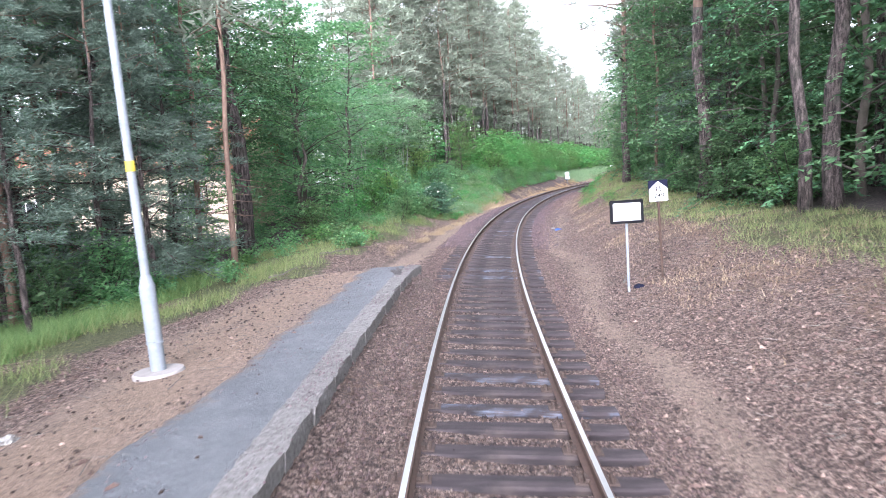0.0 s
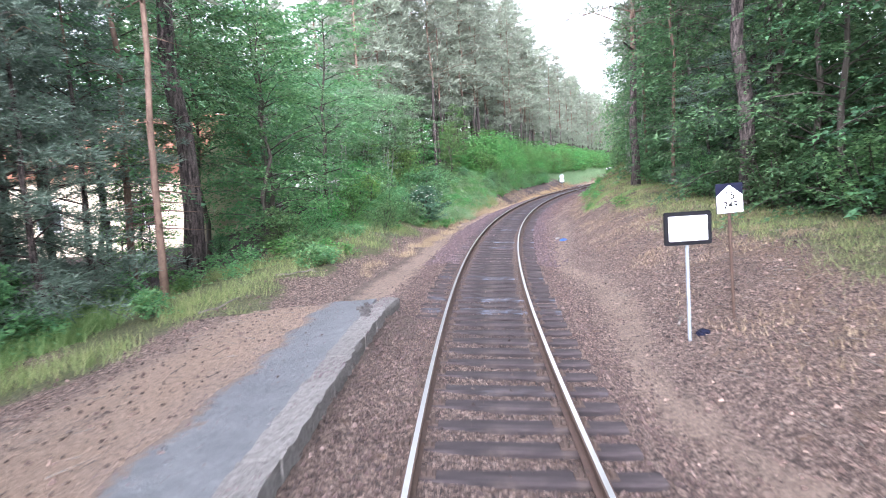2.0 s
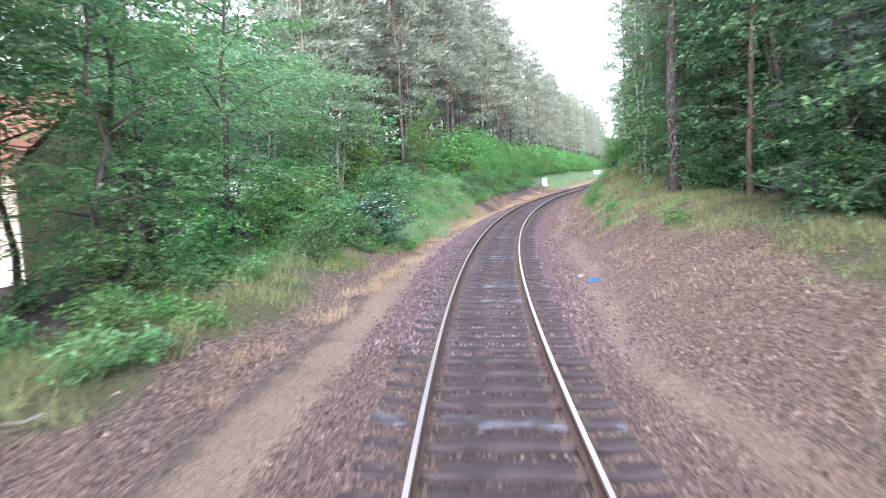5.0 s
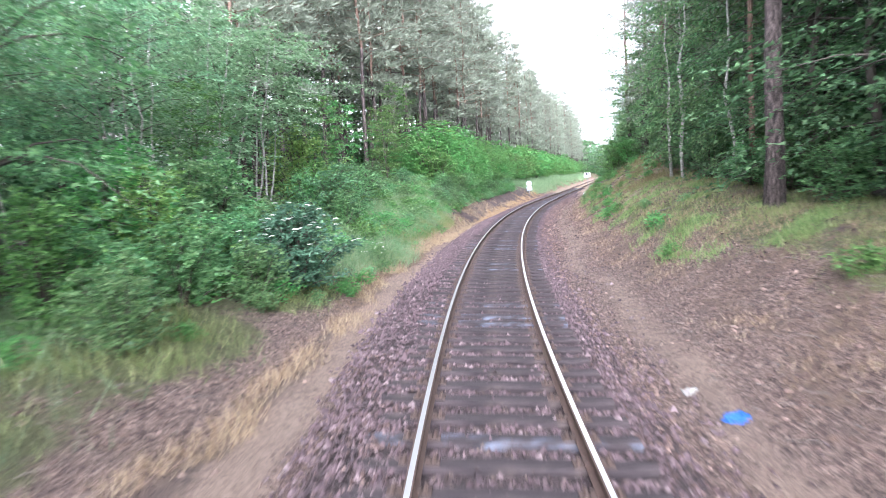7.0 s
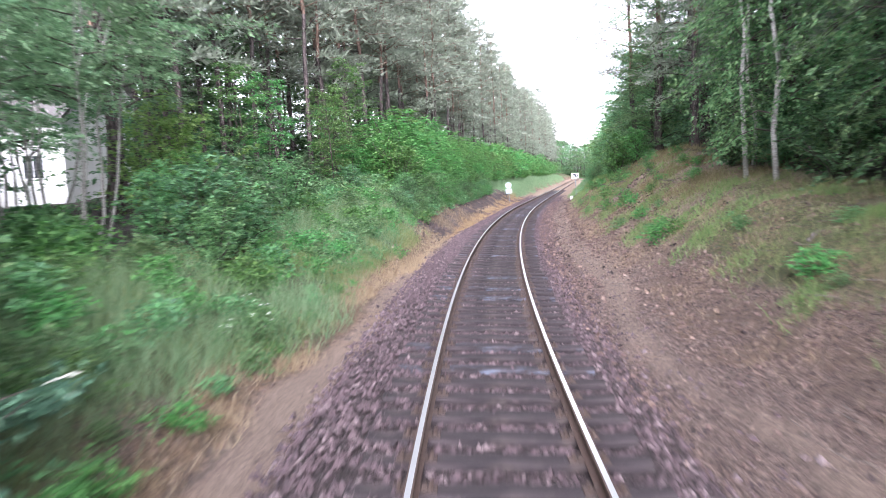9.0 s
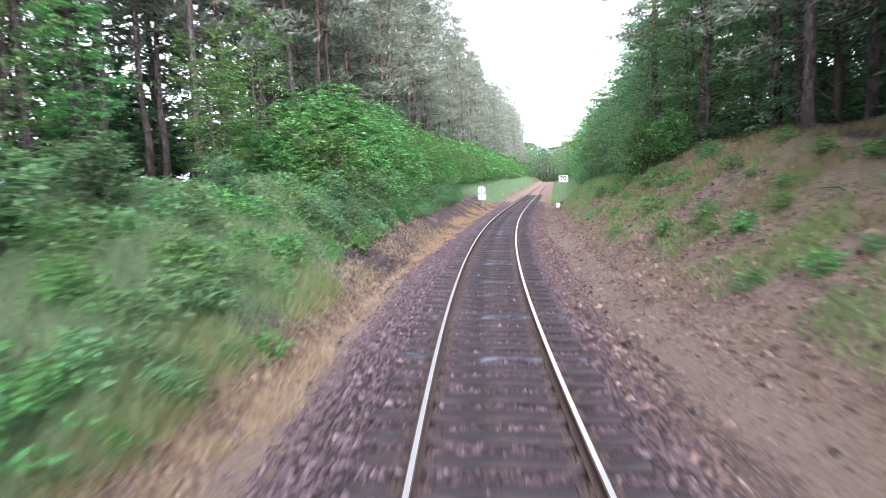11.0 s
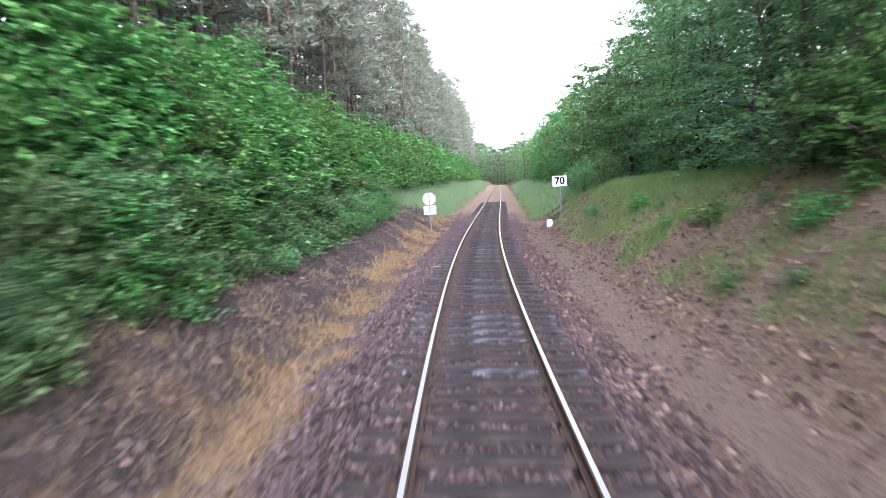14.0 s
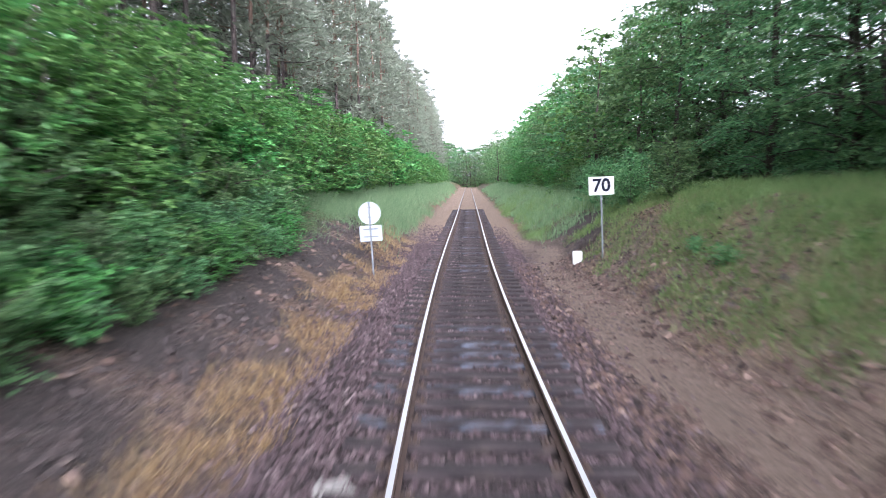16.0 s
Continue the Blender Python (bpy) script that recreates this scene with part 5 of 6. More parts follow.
for s, lat, z in ((28.6, -8.2, 0.80), (31.4, -8.8, 0.92), (34.6, -8.0, 0.90), (35.5, -10.8, 0.95)):
    tree_at(OAKS[int(s) % 3], s, lat, s * 47, z)
scatter(THICKETS, 44, 54, -19.5, -16.5, 3.0, (0.8, 1.1))
for s, lat, z in ((20.6, -11.0, 0.95), (24.2, -11.6, 1.0), (27.0, -9.9, 0.85), (30.0, -11.2, 1.0)):
    tree_at(HIGH_OAKS[int(s) % 2], s, lat, s * 29, z)
for s, lat, z in ((17.0, -12.4, 0.85), (13.8, -12.2, 0.9), (20.2, -13.4, 0.8), (10.6, -11.6, 0.9)):
    tree_at(DARKS[int(s) % 3], s, lat, s * 53, z)
for s, lat, z in ((22.6, -9.5, 0.55), (26.4, -11.9, 0.6), (28.6, -12.8, 0.62), (24.6, -11.2, 0.5)):
    tree_at(ACACIAS[int(s) % 2], s, lat, s * 37, z)
# pale trees, saplings and bushes on the open bank
for s, lat, z in ((44.6, -11.2, 0.95), (47.8, -12.6, 1.05), (41.4, -12.4, 0.95), (51.2, -12.0, 1.0), (46.2, -10.0, 0.9), (54.4, -14.0, 1.1), (38.8, -11.6, 0.9), (42.6, -9.6, 0.8)):
    tree_at(LIGHTS[int(s) % 2], s, lat, s * 61, z)
for s, lat, z in ((49.6, -9.2, 0.85),):
    tree_at(LIGHTS[1], s, lat, s * 61, z)
for s, lat, z in ((43.0, -8.3, 0.62), (75.0, -9.6, 1.0), (69.0, -8.6, 0.72), (70.4, -9.0, 0.66), (64.0, -9.8, 0.7), (62.0, -10.4, 0.75), (72.2, -9.8, 0.6)):
    tree_at(ACACIAS[int(s) % 2], s, lat, s * 37, z)
for s, lat, z in ((45.4, -7.2, 1.2), (46.4, -8.0, 1.4), (47.4, -8.8, 1.3), (48.8, -9.6, 1.5), (50.4, -10.8, 1.5), (52.4, -12.4, 1.5), (47.0, -7.6, 1.2), (49.6, -10.4, 1.4), (51.6, -11.4, 1.5)):
    tree_at(HERBS[int(s) % 2], s, lat, s * 43, z)
tree_at(YELLOW_BUSH, 52.4, -8.5, 30, 1.0)
tree_at(YELLOW_BUSH, 37.0, -6.4, 130, 0.62)
scatter(BRIGHT_BUSHES + BUSHES[:1], 27, 37, -7.4, -6.4, 2.2, (0.45, 0.75))
scatter(BRIGHT_BUSHES + BUSHES[:2], 37, 52, -8.0, -6.2, 1.5, (0.65, 1.0))
scatter(BUSHES[:2], 37, 50, -5.9, -4.9, 1.4, (0.45, 0.72))
scatter(BUSHES + DARK_BUSHES, 50, 63, -9.4, -7.6, 2.2, (0.6, 0.85))
for s, lat, k, z in ((48.4, -5.8, 1, 0.9), (51.0, -6.2, 0, 0.8), (53.6, -7.0, 1, 0.95), (56.2, -6.6, 2, 0.8), (60.0, -7.3, 1, 0.75), (64.5, -6.6, 0, 0.6)):
    tree_at((DARK_BUSHES + BUSHES[:1])[k], s, lat, s * 60, z)
scatter(HERBS, 25, 38, -6.4, -4.4, 1.0, (0.5, 0.85))
scatter(HERBS, 38, 68, -6.6, -4.3, 0.62, (0.6, 1.1))
scatter(HERBS, 36, 66, -4.6, -4.0, 1.0, (0.5, 0.9))
scatter(HERBS, 38, 58, -3.8, -3.2, 0.9, (0.3, 0.6))
for s, lat, z in ((22.3, -4.75, 0.85), (23.2, -4.5, 0.6), (24.3, -5.6, 0.9), (44.6, -3.5, 1.0), (45.2, -3.9, 0.8), (44.0, -3.8, 0.7)):
    tree_at(FLOWER_WEED if s > 40 else HERBS[0], s, lat, s * 50, z)
tree_at(ELDER, 38.2, -4.0, 200, 0.84)
scatter(HERBS + BUSHES[:1], 32.5, 38, -5.9, -4.2, 0.6, (0.4, 0.75))
scatter(HERBS, 58, 73, -8.6, -5.0, 0.42, (0.6, 1.0))
for s, lat, k in ((61.5, -12.6, 0), (63.8, -14.4, 2), (66.5, -13.2, 0), (68.2, -15.0, 1), (71.0, -13.4, 2), (74.0, -13.6, 3), (59.0, -13.6, 2), (57.0, -12.8, 0), (60.2, -15.4, 0), (65.0, -16.5, 2), (55.5, -14.5, 2)):
    tree_at(PINES[k], s, lat, k * 77, 0.95)
scatter(MIDS, 52, 72, -16, -13.5, 5.0, (0.7, 0.9))
scatter(LOCUSTS + BRIGHT_BUSHES[:1], 72.0, 118, -6.9, -5.7, 1.8, (0.75, 1.1))
scatter(BRIGHT_BUSHES + BUSHES[:1], 80, 118, -6.4, -5.5, 2.0, (0.75, 1.05))
scatter(LOCUSTS, 77, 118, -9.2, -7.6, 2.5, (1.15, 1.45))
scatter(LOCUSTS, 73, 79, -9.8, -8.6, 1.9, (0.7, 1.0))
scatter(HERBS, 62, 80, -4.9, -3.9, 1.1, (0.5, 0.9))
scatter(LOCUSTS[:1] + BUSHES + DARK_BUSHES[:1], 70, 84, -5.6, -4.8, 1.4, (0.5, 0.75))
scatter(HERBS, 80, 104, -5.3, -4.5, 0.8, (0.5, 1.0))
scatter(LOCUSTS[:1] + BUSHES, 84, 100, -5.3, -4.7, 1.7, (0.45, 0.65))
scatter(BUSHES, 78, 104, -5.6, -5.0, 2.4, (0.45, 0.7))
scatter(DARK_BUSHES + BUSHES[:1] + LOCUSTS[:1], 70, 84, -4.9, -4.4, 1.3, (0.28, 0.42))
scatter(DARK_BUSHES + BUSHES[:2], 84, 88, -4.8, -4.4, 1.2, (0.32, 0.48))
scatter(DARK_BUSHES + BUSHES[:2], 88, 101, -4.7, -4.3, 0.9, (0.36, 0.52))
scatter(BUSHES[:2] + LOCUSTS[:1], 88, 100, -4.25, -4.0, 1.6, (0.22, 0.32))
scatter(HERBS[:1], 68, 92, -4.5, -4.0, 0.9, (0.45, 0.8))
scatter(DARK_BUSHES + BUSHES[:1], 66, 74, -4.9, -4.4, 1.0, (0.34, 0.5))
scatter(FAR_LOCUSTS, 118, 250, -7.4, -5.4, 2.6, (0.8, 1.15))
scatter(FAR_LOCUSTS, 118, 200, -9.6, -8.0, 4.0, (1.0, 1.3))
scatter(PINES, 74, 120, -13.0, -10.4, 2.6, (0.92, 1.08), (0.95, 1.1))
scatter(PINES, 120, 142, -13.0, -10.2, 2.4, (0.82, 0.98), (0.92, 1.05))
scatter(PINES, 58, 135, -18.0, -14.0, 3.6, (0.92, 1.08), (0.95, 1.1))
scatter(FAR_PINES, 140, 334, -12.5, -8.8, 2.3, (0.74, 0.90), (0.92, 1.06))
scatter(FAR_PINES, 56, 200, -30, -17, 3.6)
scatter(BACKS, 125, 300, -22, -17, 6.0)
scatter(MIDS, 43, 60, -16.5, -13.5, 5.0)
# out-of-view trees behind the start, added for the light
scatter(BACKS, -30, 0, -15.5, -12.5, 6.0)
for i in range(6):
    tree_at(BACKS[i % 2], 79 + 1.2 * (i % 3), -19 - 3.0 * i, i * 65, 1.2)
scatter(BACKS, 56, 78, -39, -35, 3.0, (0.9, 1.2))
scatter(BACKS, 58, 86, -35, -32, 2.6, (1.1, 1.35))
scatter(FAR_PINES, 60, 84, -34, -31.5, 3.2, (0.8, 0.95))
scatter(HERBS, 58, 82, 5.7, 7.6, 1.2, (0.35, 0.65))
scatter(BACKS, 80, 128, -27, -19, 2.6, (0.9, 1.1))
scatter(THICKETS, 58, 130, -26, -17, 3.4, (0.8, 1.0))
# the wood that closes the line far ahead
scatter(FARS, 230, 340, 6.5, 11, 4.5, (1.0, 1.3))
for i in range(36):
    tree_at(BACKS[i % 2], 342 + 5 * (i % 6) + rt.uniform(-2, 2), -20 + 1.1 * i, i * 50, 1.0)
for i in range(24):
    tree_at(FARS[0], 332 + rt.uniform(-9, 9), -17 + 1.5 * i, i * 70, rt.uniform(1.2, 1.6))
# unseen trees behind the start, added to close the place for light and reflections
scatter(BACKS, -30, 0, 12, 20, 6.0)
for i in range(10):
    tree_at(rt.choice(BACKS), -26 + rt.uniform(-4, 4), -22 + 5 * i, i * 50, 0.9)
scatter(BACKS, -30, 4, -12, -9, 7.0)

def join_deep_wood():
    """The trees that only close the wood behind the others, as one mass of trunks and leaves, coloured dark for shade.
    """
    vs, fs, mats, n = [], [], [], 0
    shapes = {}
    for src in BACKS:
        rows = []
        for k, o in enumerate(sorted(src.children, key=lambda c: c.name.startswith("trunk"))):
            me = o.data
            me.calc_loop_triangles()
            co = np.empty(3 * len(me.vertices), np.float32)
            me.vertices.foreach_get("co", co)
            tri = np.empty(3 * len(me.loop_triangles), np.int32)
            me.loop_triangles.foreach_get("vertices", tri)
            rows.append((co.reshape(-1, 3), tri.reshape(-1, 3), k))
        shapes[src.name] = rows
    for src, m in deep_wood:
        a = np.array(m)
        for co, tri, k in shapes[src.name]:
            vs.append(co @ a[:3, :3].T + a[:3, 3])
            fs.append(tri + n)
            mats.append(np.full(len(tri), k, np.int32))
            n += len(co)
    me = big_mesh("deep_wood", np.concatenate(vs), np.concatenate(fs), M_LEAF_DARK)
    me.materials.append(M_BARK)
    me.polygons.foreach_set("material_index", np.concatenate(mats))
    tagged(new("deep_wood", me), "broadleaf wood behind the trees of the edge, leaf colour darkened as shade", "wood", kind="stuff")


join_deep_wood()
for src in SOURCES:
    for o in (src, *src.children_recursive):
        bpy.data.objects.remove(o)


# ---- houses behind the trees ----
def make_house(s, lat, turn, w, d, wall_h, roof_h, wall_mat, label, roof_mat=None, roof_label="orange tiled roof slope"):
    h = thing("house", stand(s, lat, turn), label, "house")
    bm = bmesh.new()
    prof = [(-d / 2, 0), (d / 2, 0), (d / 2, wall_h), (0, wall_h + roof_h - 0.15), (-d / 2, wall_h)]
    f = bm.faces.new([bm.verts.new((-w / 2, y, z - 0.3 * (z == 0))) for y, z in prof])
    g = bmesh.ops.extrude_face_region(bm, geom=[f])
    bmesh.ops.translate(bm, verts=[v for v in g["geom"] if isinstance(v, bmesh.types.BMVert)], vec=(w, 0, 0))
    bmesh.ops.recalc_face_normals(bm, faces=bm.faces[:])
    part("wall", bm_mesh("wall", bm, wall_mat), h)
    for sg in (-1, 1):
        run, rise = d / 2 + 0.5, (roof_h) * (d / 2 + 0.5) / (d / 2)
        bm = bmesh.new()
        n = 12
        rows = []
        for i in range(n + 1):
            f0 = i / n
            for st in ((0.0, 0.05) if 0 < i < n else (0.0,)):
                rows.append((sg * run * f0, wall_h + roof_h - rise * f0 + 0.10 + st * (i % 2 == 0)))
        vv = [[bm.verts.new((x, y, z)) for x in (-w / 2 - 0.4, w / 2 + 0.4)] for y, z in rows]
        lo = [[bm.verts.new((x, y, z - 0.22)) for x in (-w / 2 - 0.4, w / 2 + 0.4)] for y, z in (rows[0], rows[-1])]
        for a, b in zip(vv, vv[1:]):
            bm.faces.new((a[0], a[1], b[1], b[0]))
        bm.faces.new((lo[0][0], lo[1][0], lo[1][1], lo[0][1]))
        bm.faces.new((vv[-1][0], vv[-1][1], lo[1][1], lo[1][0]))
        bmesh.ops.recalc_face_normals(bm, faces=bm.faces[:])
        part("roof_slope", bm_mesh("roof_slope", bm, roof_mat or M_TILE), h, roof_label)
    for i in range(3):
        x = -w / 2 + w * (i + 0.5) / 3
        win = part("window", bm_mesh("window", block(1.2, 0.10, 1.3, 0.01), M_WHITE), h, "white framed window", pose(x, d / 2 + 0.02, 1.0))
        for k in (-1, 1):
            part("pane", bm_mesh("pane", block(0.48, 0.02, 1.1, 0.004), M_GLASS), win, "", pose(k * 0.27, 0.055, 0.1))
    part("chimney", bm_mesh("chimney", block(0.5, 0.5, 1.4, 0.02), M_TILE), h, "brick chimney", pose(w * 0.2, 0.4, wall_h + roof_h - 0.8))


make_house(36.4, -20.0, 184, 13.0, 8.0, 3.7, 2.3, M_PEACH, "peach rendered house with an orange tiled roof behind trees")
make_house(70.0, -26.2, 180, 10.0, 8.0, 4.2, 3.0, M_HOUSEWHITE, "white rendered house half hidden by trees", M_CONCRETE, "dark grey weathered roof slope")


# ---- litter, grass and ballast ----
def make_ballast(name, label, mat, seed, s0, s1, n, stone, near=0.0, wide=2.9):
    rs = np.random.RandomState(seed)
    s = s0 + (s1 - s0) * rs.uniform(size=n)
    lat = rs.uniform(-wide, wide, n)
    a = abs(lat)
    shoulder = np.where(lat < 0, np.where(s < 16.2, 1.55, np.interp(s, [16, 30, 36], [1.85, 1.9, 2.15])), 1.65) + 0.2 * np.clip((s - 40) / 25, 0, 1) + np.maximum(rs.normal(size=n) * 0.12, rs.exponential(0.35, n) * (rs.uniform(size=n) < 0.45) * ((s > 66) | (lat > 0)))
    ph = abs((s / SPACING + 0.5) % 1 - 0.5) * SPACING
    on_sleeper = (ph < 0.15) & (lat > -0.95) & (lat < 1.32)
    keep = (a < shoulder) & (a >= near) & (abs(a - GAUGE / 2) > 0.10) & (~on_sleeper | (rs.uniform(size=n) < 0.05))
    keep &= rs.uniform(size=n) < np.clip((124 - s) / 20, 0, 1)
    s, lat = s[keep], lat[keep]
    n = len(s)
    base = ground_at(s, lat)
    left_top = np.where((lat < -0.85), 0.03, 0.0)
    base[:, 2] += left_top + 0.012 + np.where(on_sleeper[keep], 0.045, 0)
    oc = np.array([[1, 0, -0.3], [-1, 0, -0.3], [0, 1, -0.3], [0, -1, -0.3], [0, 0, 1]], float)
    f8 = np.array([[0, 2, 4], [2, 1, 4], [1, 3, 4], [3, 0, 4]])
    size = stone * rs.uniform(0.55, 1.35, n)
    v = oc[None] * (1 + 0.35 * rs.normal(size=(n, 5, 1))) + 0.25 * rs.normal(size=(n, 5, 3))
    ang = rs.uniform(0, 6.28, n)
    ca, sa = np.cos(ang)[:, None], np.sin(ang)[:, None]
    v = np.stack([v[..., 0] * ca - v[..., 1] * sa, v[..., 0] * sa + v[..., 1] * ca, v[..., 2] * 0.75], -1) * size[:, None, None]
    v = v + base[:, None]
    q = (np.arange(n) * 5)[:, None, None] + f8[None]
    ob = new(name, big_mesh(name, v.reshape(-1, 3), q.reshape(-1, 3), mat))
    tagged(ob, label, "ballast", kind="stuff")


def make_litter():
    rs = np.random.RandomState(33)
    n = 80000
    s = -1 + 106 * rs.uniform(size=n) ** np.where(rs.uniform(size=n) < 0.48, 1.8, 0.7)
    lat = np.where(rs.uniform(size=n) < 0.72, rs.uniform(1.5, 6.4, n), -rs.uniform(2.0, 5.6, n))
    w = zones(s, lat)
    p = (1 - 0.75 * w["sand"] - 0.6 * w["turf"]) * (1 - 0.75 * np.clip(w["pale"], 0, 1) * (abs(lat) < 3.0))
    p = np.where((lat < 0) & (s < 16) & (lat > -3.2), 0.04, p)
    p = p * np.where(lat < 0, 1 - 0.9 * np.clip(w["soil"], 0, 1), 1)
    keep = rs.uniform(size=n) < p
    s, lat = s[keep], lat[keep]
    n = len(s)
    c = ground_at(s, lat, 0.006)
    c[:, 2] += np.where((lat < 0) & (s < 16) & (lat > -2.9), 0.05, 0)
    a = rs.uniform(0, 6.28, n)
    L = (0.014 + 0.032 * rs.uniform(size=n) ** 2.5) * (1 + 1.0 * np.clip((s - 40) / 20, 0, 1))
    x = np.stack([np.cos(a), np.sin(a), 0 * a], -1) * (L * rs.uniform(0.8, 1.8, n))[:, None]
    y = np.stack([-np.sin(a), np.cos(a), 0 * a], -1) * (L * rs.uniform(0.3, 0.8, n))[:, None]
    top = np.stack([0 * a, 0 * a, L * rs.uniform(0.3, 1.1, n)], -1) + 0.6 * x * rs.uniform(-1, 1, (n, 1))
    v = np.stack([c + x - y * 0.6, c - x * 0.7 - y, c + y, c + top], 1)
    q = (np.arange(n) * 4)[:, None, None] + np.array([[0, 2, 3], [2, 1, 3], [1, 0, 3]])[None]
    ob = new("leaf_litter", big_mesh("leaf_litter", v.reshape(-1, 3), q.reshape(-1, 3), M_LITTER))
    tagged(ob, "fallen leaves, bark chips and pine cone scales on the slope", "leaf litter", kind="stuff")


def make_grass(name, label, mat, n, s0, s1, l0, l1, length, zone, seed, power=1.0, blade=0.0055):
    rs = np.random.RandomState(seed)
    tuft = rs.uniform(size=(n // 14, 2))
    ts, tl = s0 + (s1 - s0) * tuft[:, 0] ** power, l0 + (l1 - l0) * tuft[:, 1]
    s = np.repeat(ts, 14) + rs.normal(size=14 * len(ts)) * 0.10
    lat = np.repeat(tl, 14) + rs.normal(size=14 * len(ts)) * 0.10
    w = zone(s, lat)
    keep = rs.uniform(size=len(s)) < w
    s, lat = s[keep], lat[keep]
    c = ground_at(s, lat, -0.01)
    k = len(s)
    L = length * rs.uniform(0.4, 1.2, k)
    bend = rs.normal(size=(k, 2)) * 0.45
    a = rs.uniform(0, 6.28, k)
    side = np.stack([np.cos(a), np.sin(a), 0 * a], -1) * blade
    tip = c + np.stack([bend[:, 0] * L, bend[:, 1] * L, L * 0.95], -1)
    v = np.stack([c - side, c + side, tip], 1)
    me = big_mesh(name, v.reshape(-1, 3), np.arange(3 * k).reshape(k, 3), mat)
    tagged(new(name, me), label, "grass", kind="stuff")


make_ballast("brown_ballast_stones", "loose tan-brown ballast and grit round the sleepers", M_BALLAST_BROWN, 31, -3, 34, 42000, 0.020, 0.72)
make_ballast("dark_ballast_stones", "dark brown ballast and grit between the rails", M_BALLAST_DARK, 34, -3, 34, 12000, 0.021, 0.0, 0.72)
make_ballast("grey_ballast_stones", "loose purple-grey ballast stones round the sleepers", M_BALLAST, 32, 24, 124, 119000, 0.032)
make_litter()
make_grass("bank_grass", "sparse yellow-green grass on the bank crest", M_GRASS, 150000, -2, 105, 3.4, 7.5, 0.20, lambda s, l: zones(s, l)["turf"] ** 1.3 * bell(waves(s, l, 85, 0.5), -0.5, 3, 0.6), 41)
make_grass("verge_grass", "green grass beside the platform and on the bank", M_GRASS, 170000, 2, 75, -8.0, -2.8, 0.32, lambda s, l: zones(s, l)["turf"] ** 2 * bell(waves(s, l, 81, 0.6), np.interp(s, [12, 28], [0.2, -0.05]), 3, 0.7), 42, 1.1)
make_grass("tall_grass", "tall pale feathery grass on the bank", M_GRASS_PALE, 320000, 24, 125, -9.6, -2.6, 0.60, lambda s, l: zones(s, l)["turf"] * np.maximum(bell(waves(s, l, 77, 3.0), -0.1, 3, 0.5), 0.8 * bell(s, 50, 72, 4)) * np.interp(s, [28, 36, 46], [0.0, 0.7, 1.0]), 43)
make_grass("tan_dry_grass", "tan dry grass along the ditch", M_STRAW_TAN, 180000, 22, 92, -4.9, -2.3, 0.19, lambda s, l: np.interp(s, [60, 69], [0.75, 0.34]) * bell(abs(l) + 0.3 * waves(s, l, 80, 0.9), np.interp(s, [22, 46, 56], [2.85, 2.75, 2.65]), np.interp(s, [22, 40, 58, 68, 80, 86], [3.15, 3.3, 3.8, 4.5, 4.2, 3.2]), 0.25) * bell(waves(s, l, 78, 0.8), np.interp(s, [62, 70], [-0.35, 0.15]), 3, 0.6), 44)
make_grass("dry_grass", "dry orange straw tufts along the ditch", M_STRAW, 70000, 62, 112, -3.8, -1.95, 0.17, lambda s, l: np.clip((s - 62) / 14, 0, 1) * bell(abs(l) + 0.25 * waves(s, l, 82, 0.8), np.interp(s, [70, 82], [2.5, 2.05]), 3.1, 0.35) * bell(waves(s, l, 83, 0.5), -0.1, 3, 0.7), 48)
make_grass("slope_grass", "green grass patches on the slope", M_GRASS_GREEN, 130000, 36, 108, 3.3, 6.8, 0.17, lambda s, l: bell(waves(s, l, 86, 0.7), np.interp(s, [36, 60, 84, 92], [0.25, 0.1, 0.1, -0.1]), 3, 0.3) * bell(l + 0.3 * waves(s, l, 87, 1.0), np.interp(s, [36, 84, 92], [4.2, 3.7, 3.4]), 9, 0.5), 47, 1.0, 0.010)
make_grass("bank_tall_grass", "fresh green grass by the speed sign", M_GRASS_GREEN, 170000, 80, 150, 2.6, 8.5, 0.34, lambda s, l: np.maximum(np.clip(zones(s, l)["turf"], 0, 1) ** 1.6 * bell(waves(s, l, 79, 1.1), np.interp(s, [100, 108], [0.15, -0.3]), 3, 0.5), 0.9 * bell(l + 0.5 * waves(s, l, 89, 1.3), 5.3, 12, 0.8) * bell(s, 86, 110, 4)) * (1 - bell(l + 0.35 * waves(s, l, 21, 1.5), 3.3, 4.6, 0.4) * bell(s, 93, 113, 5)), 45)


make_grass("bank_dry_grass", "sparse dry yellow grass tufts on the slope", M_STRAW_TAN, 150000, 8, 104, 3.2, 7.6, 0.13, lambda s, l: 0.8 * bell(waves(s, l, 84, 0.7), np.interp(s, [45, 58], [0.15, -0.15]), 3, 0.5) * np.interp(s, [8, 45, 60, 100], [0.35, 0.5, 1.0, 0.7]), 46, 1.0, 0.008)


make_grass("long_grass", "long fresh green grass at the garden edge", M_GRASS_GREEN, 45000, 3, 19, -9.6, -7.0, 0.40, lambda s, l: 0.8 * bell(waves(s, l, 90, 0.9), -0.5, 3, 0.6), 50, 1.0, 0.007)
make_grass("ditch_grass", "yellow-green grass over the eroded ditch edge", M_GRASS, 36000, 50, 67, -4.6, -3.4, 0.30, lambda s, l: 0.9 * bell(waves(s, l, 91, 0.8), 0.1, 3, 0.5), 51, 1.0, 0.007)
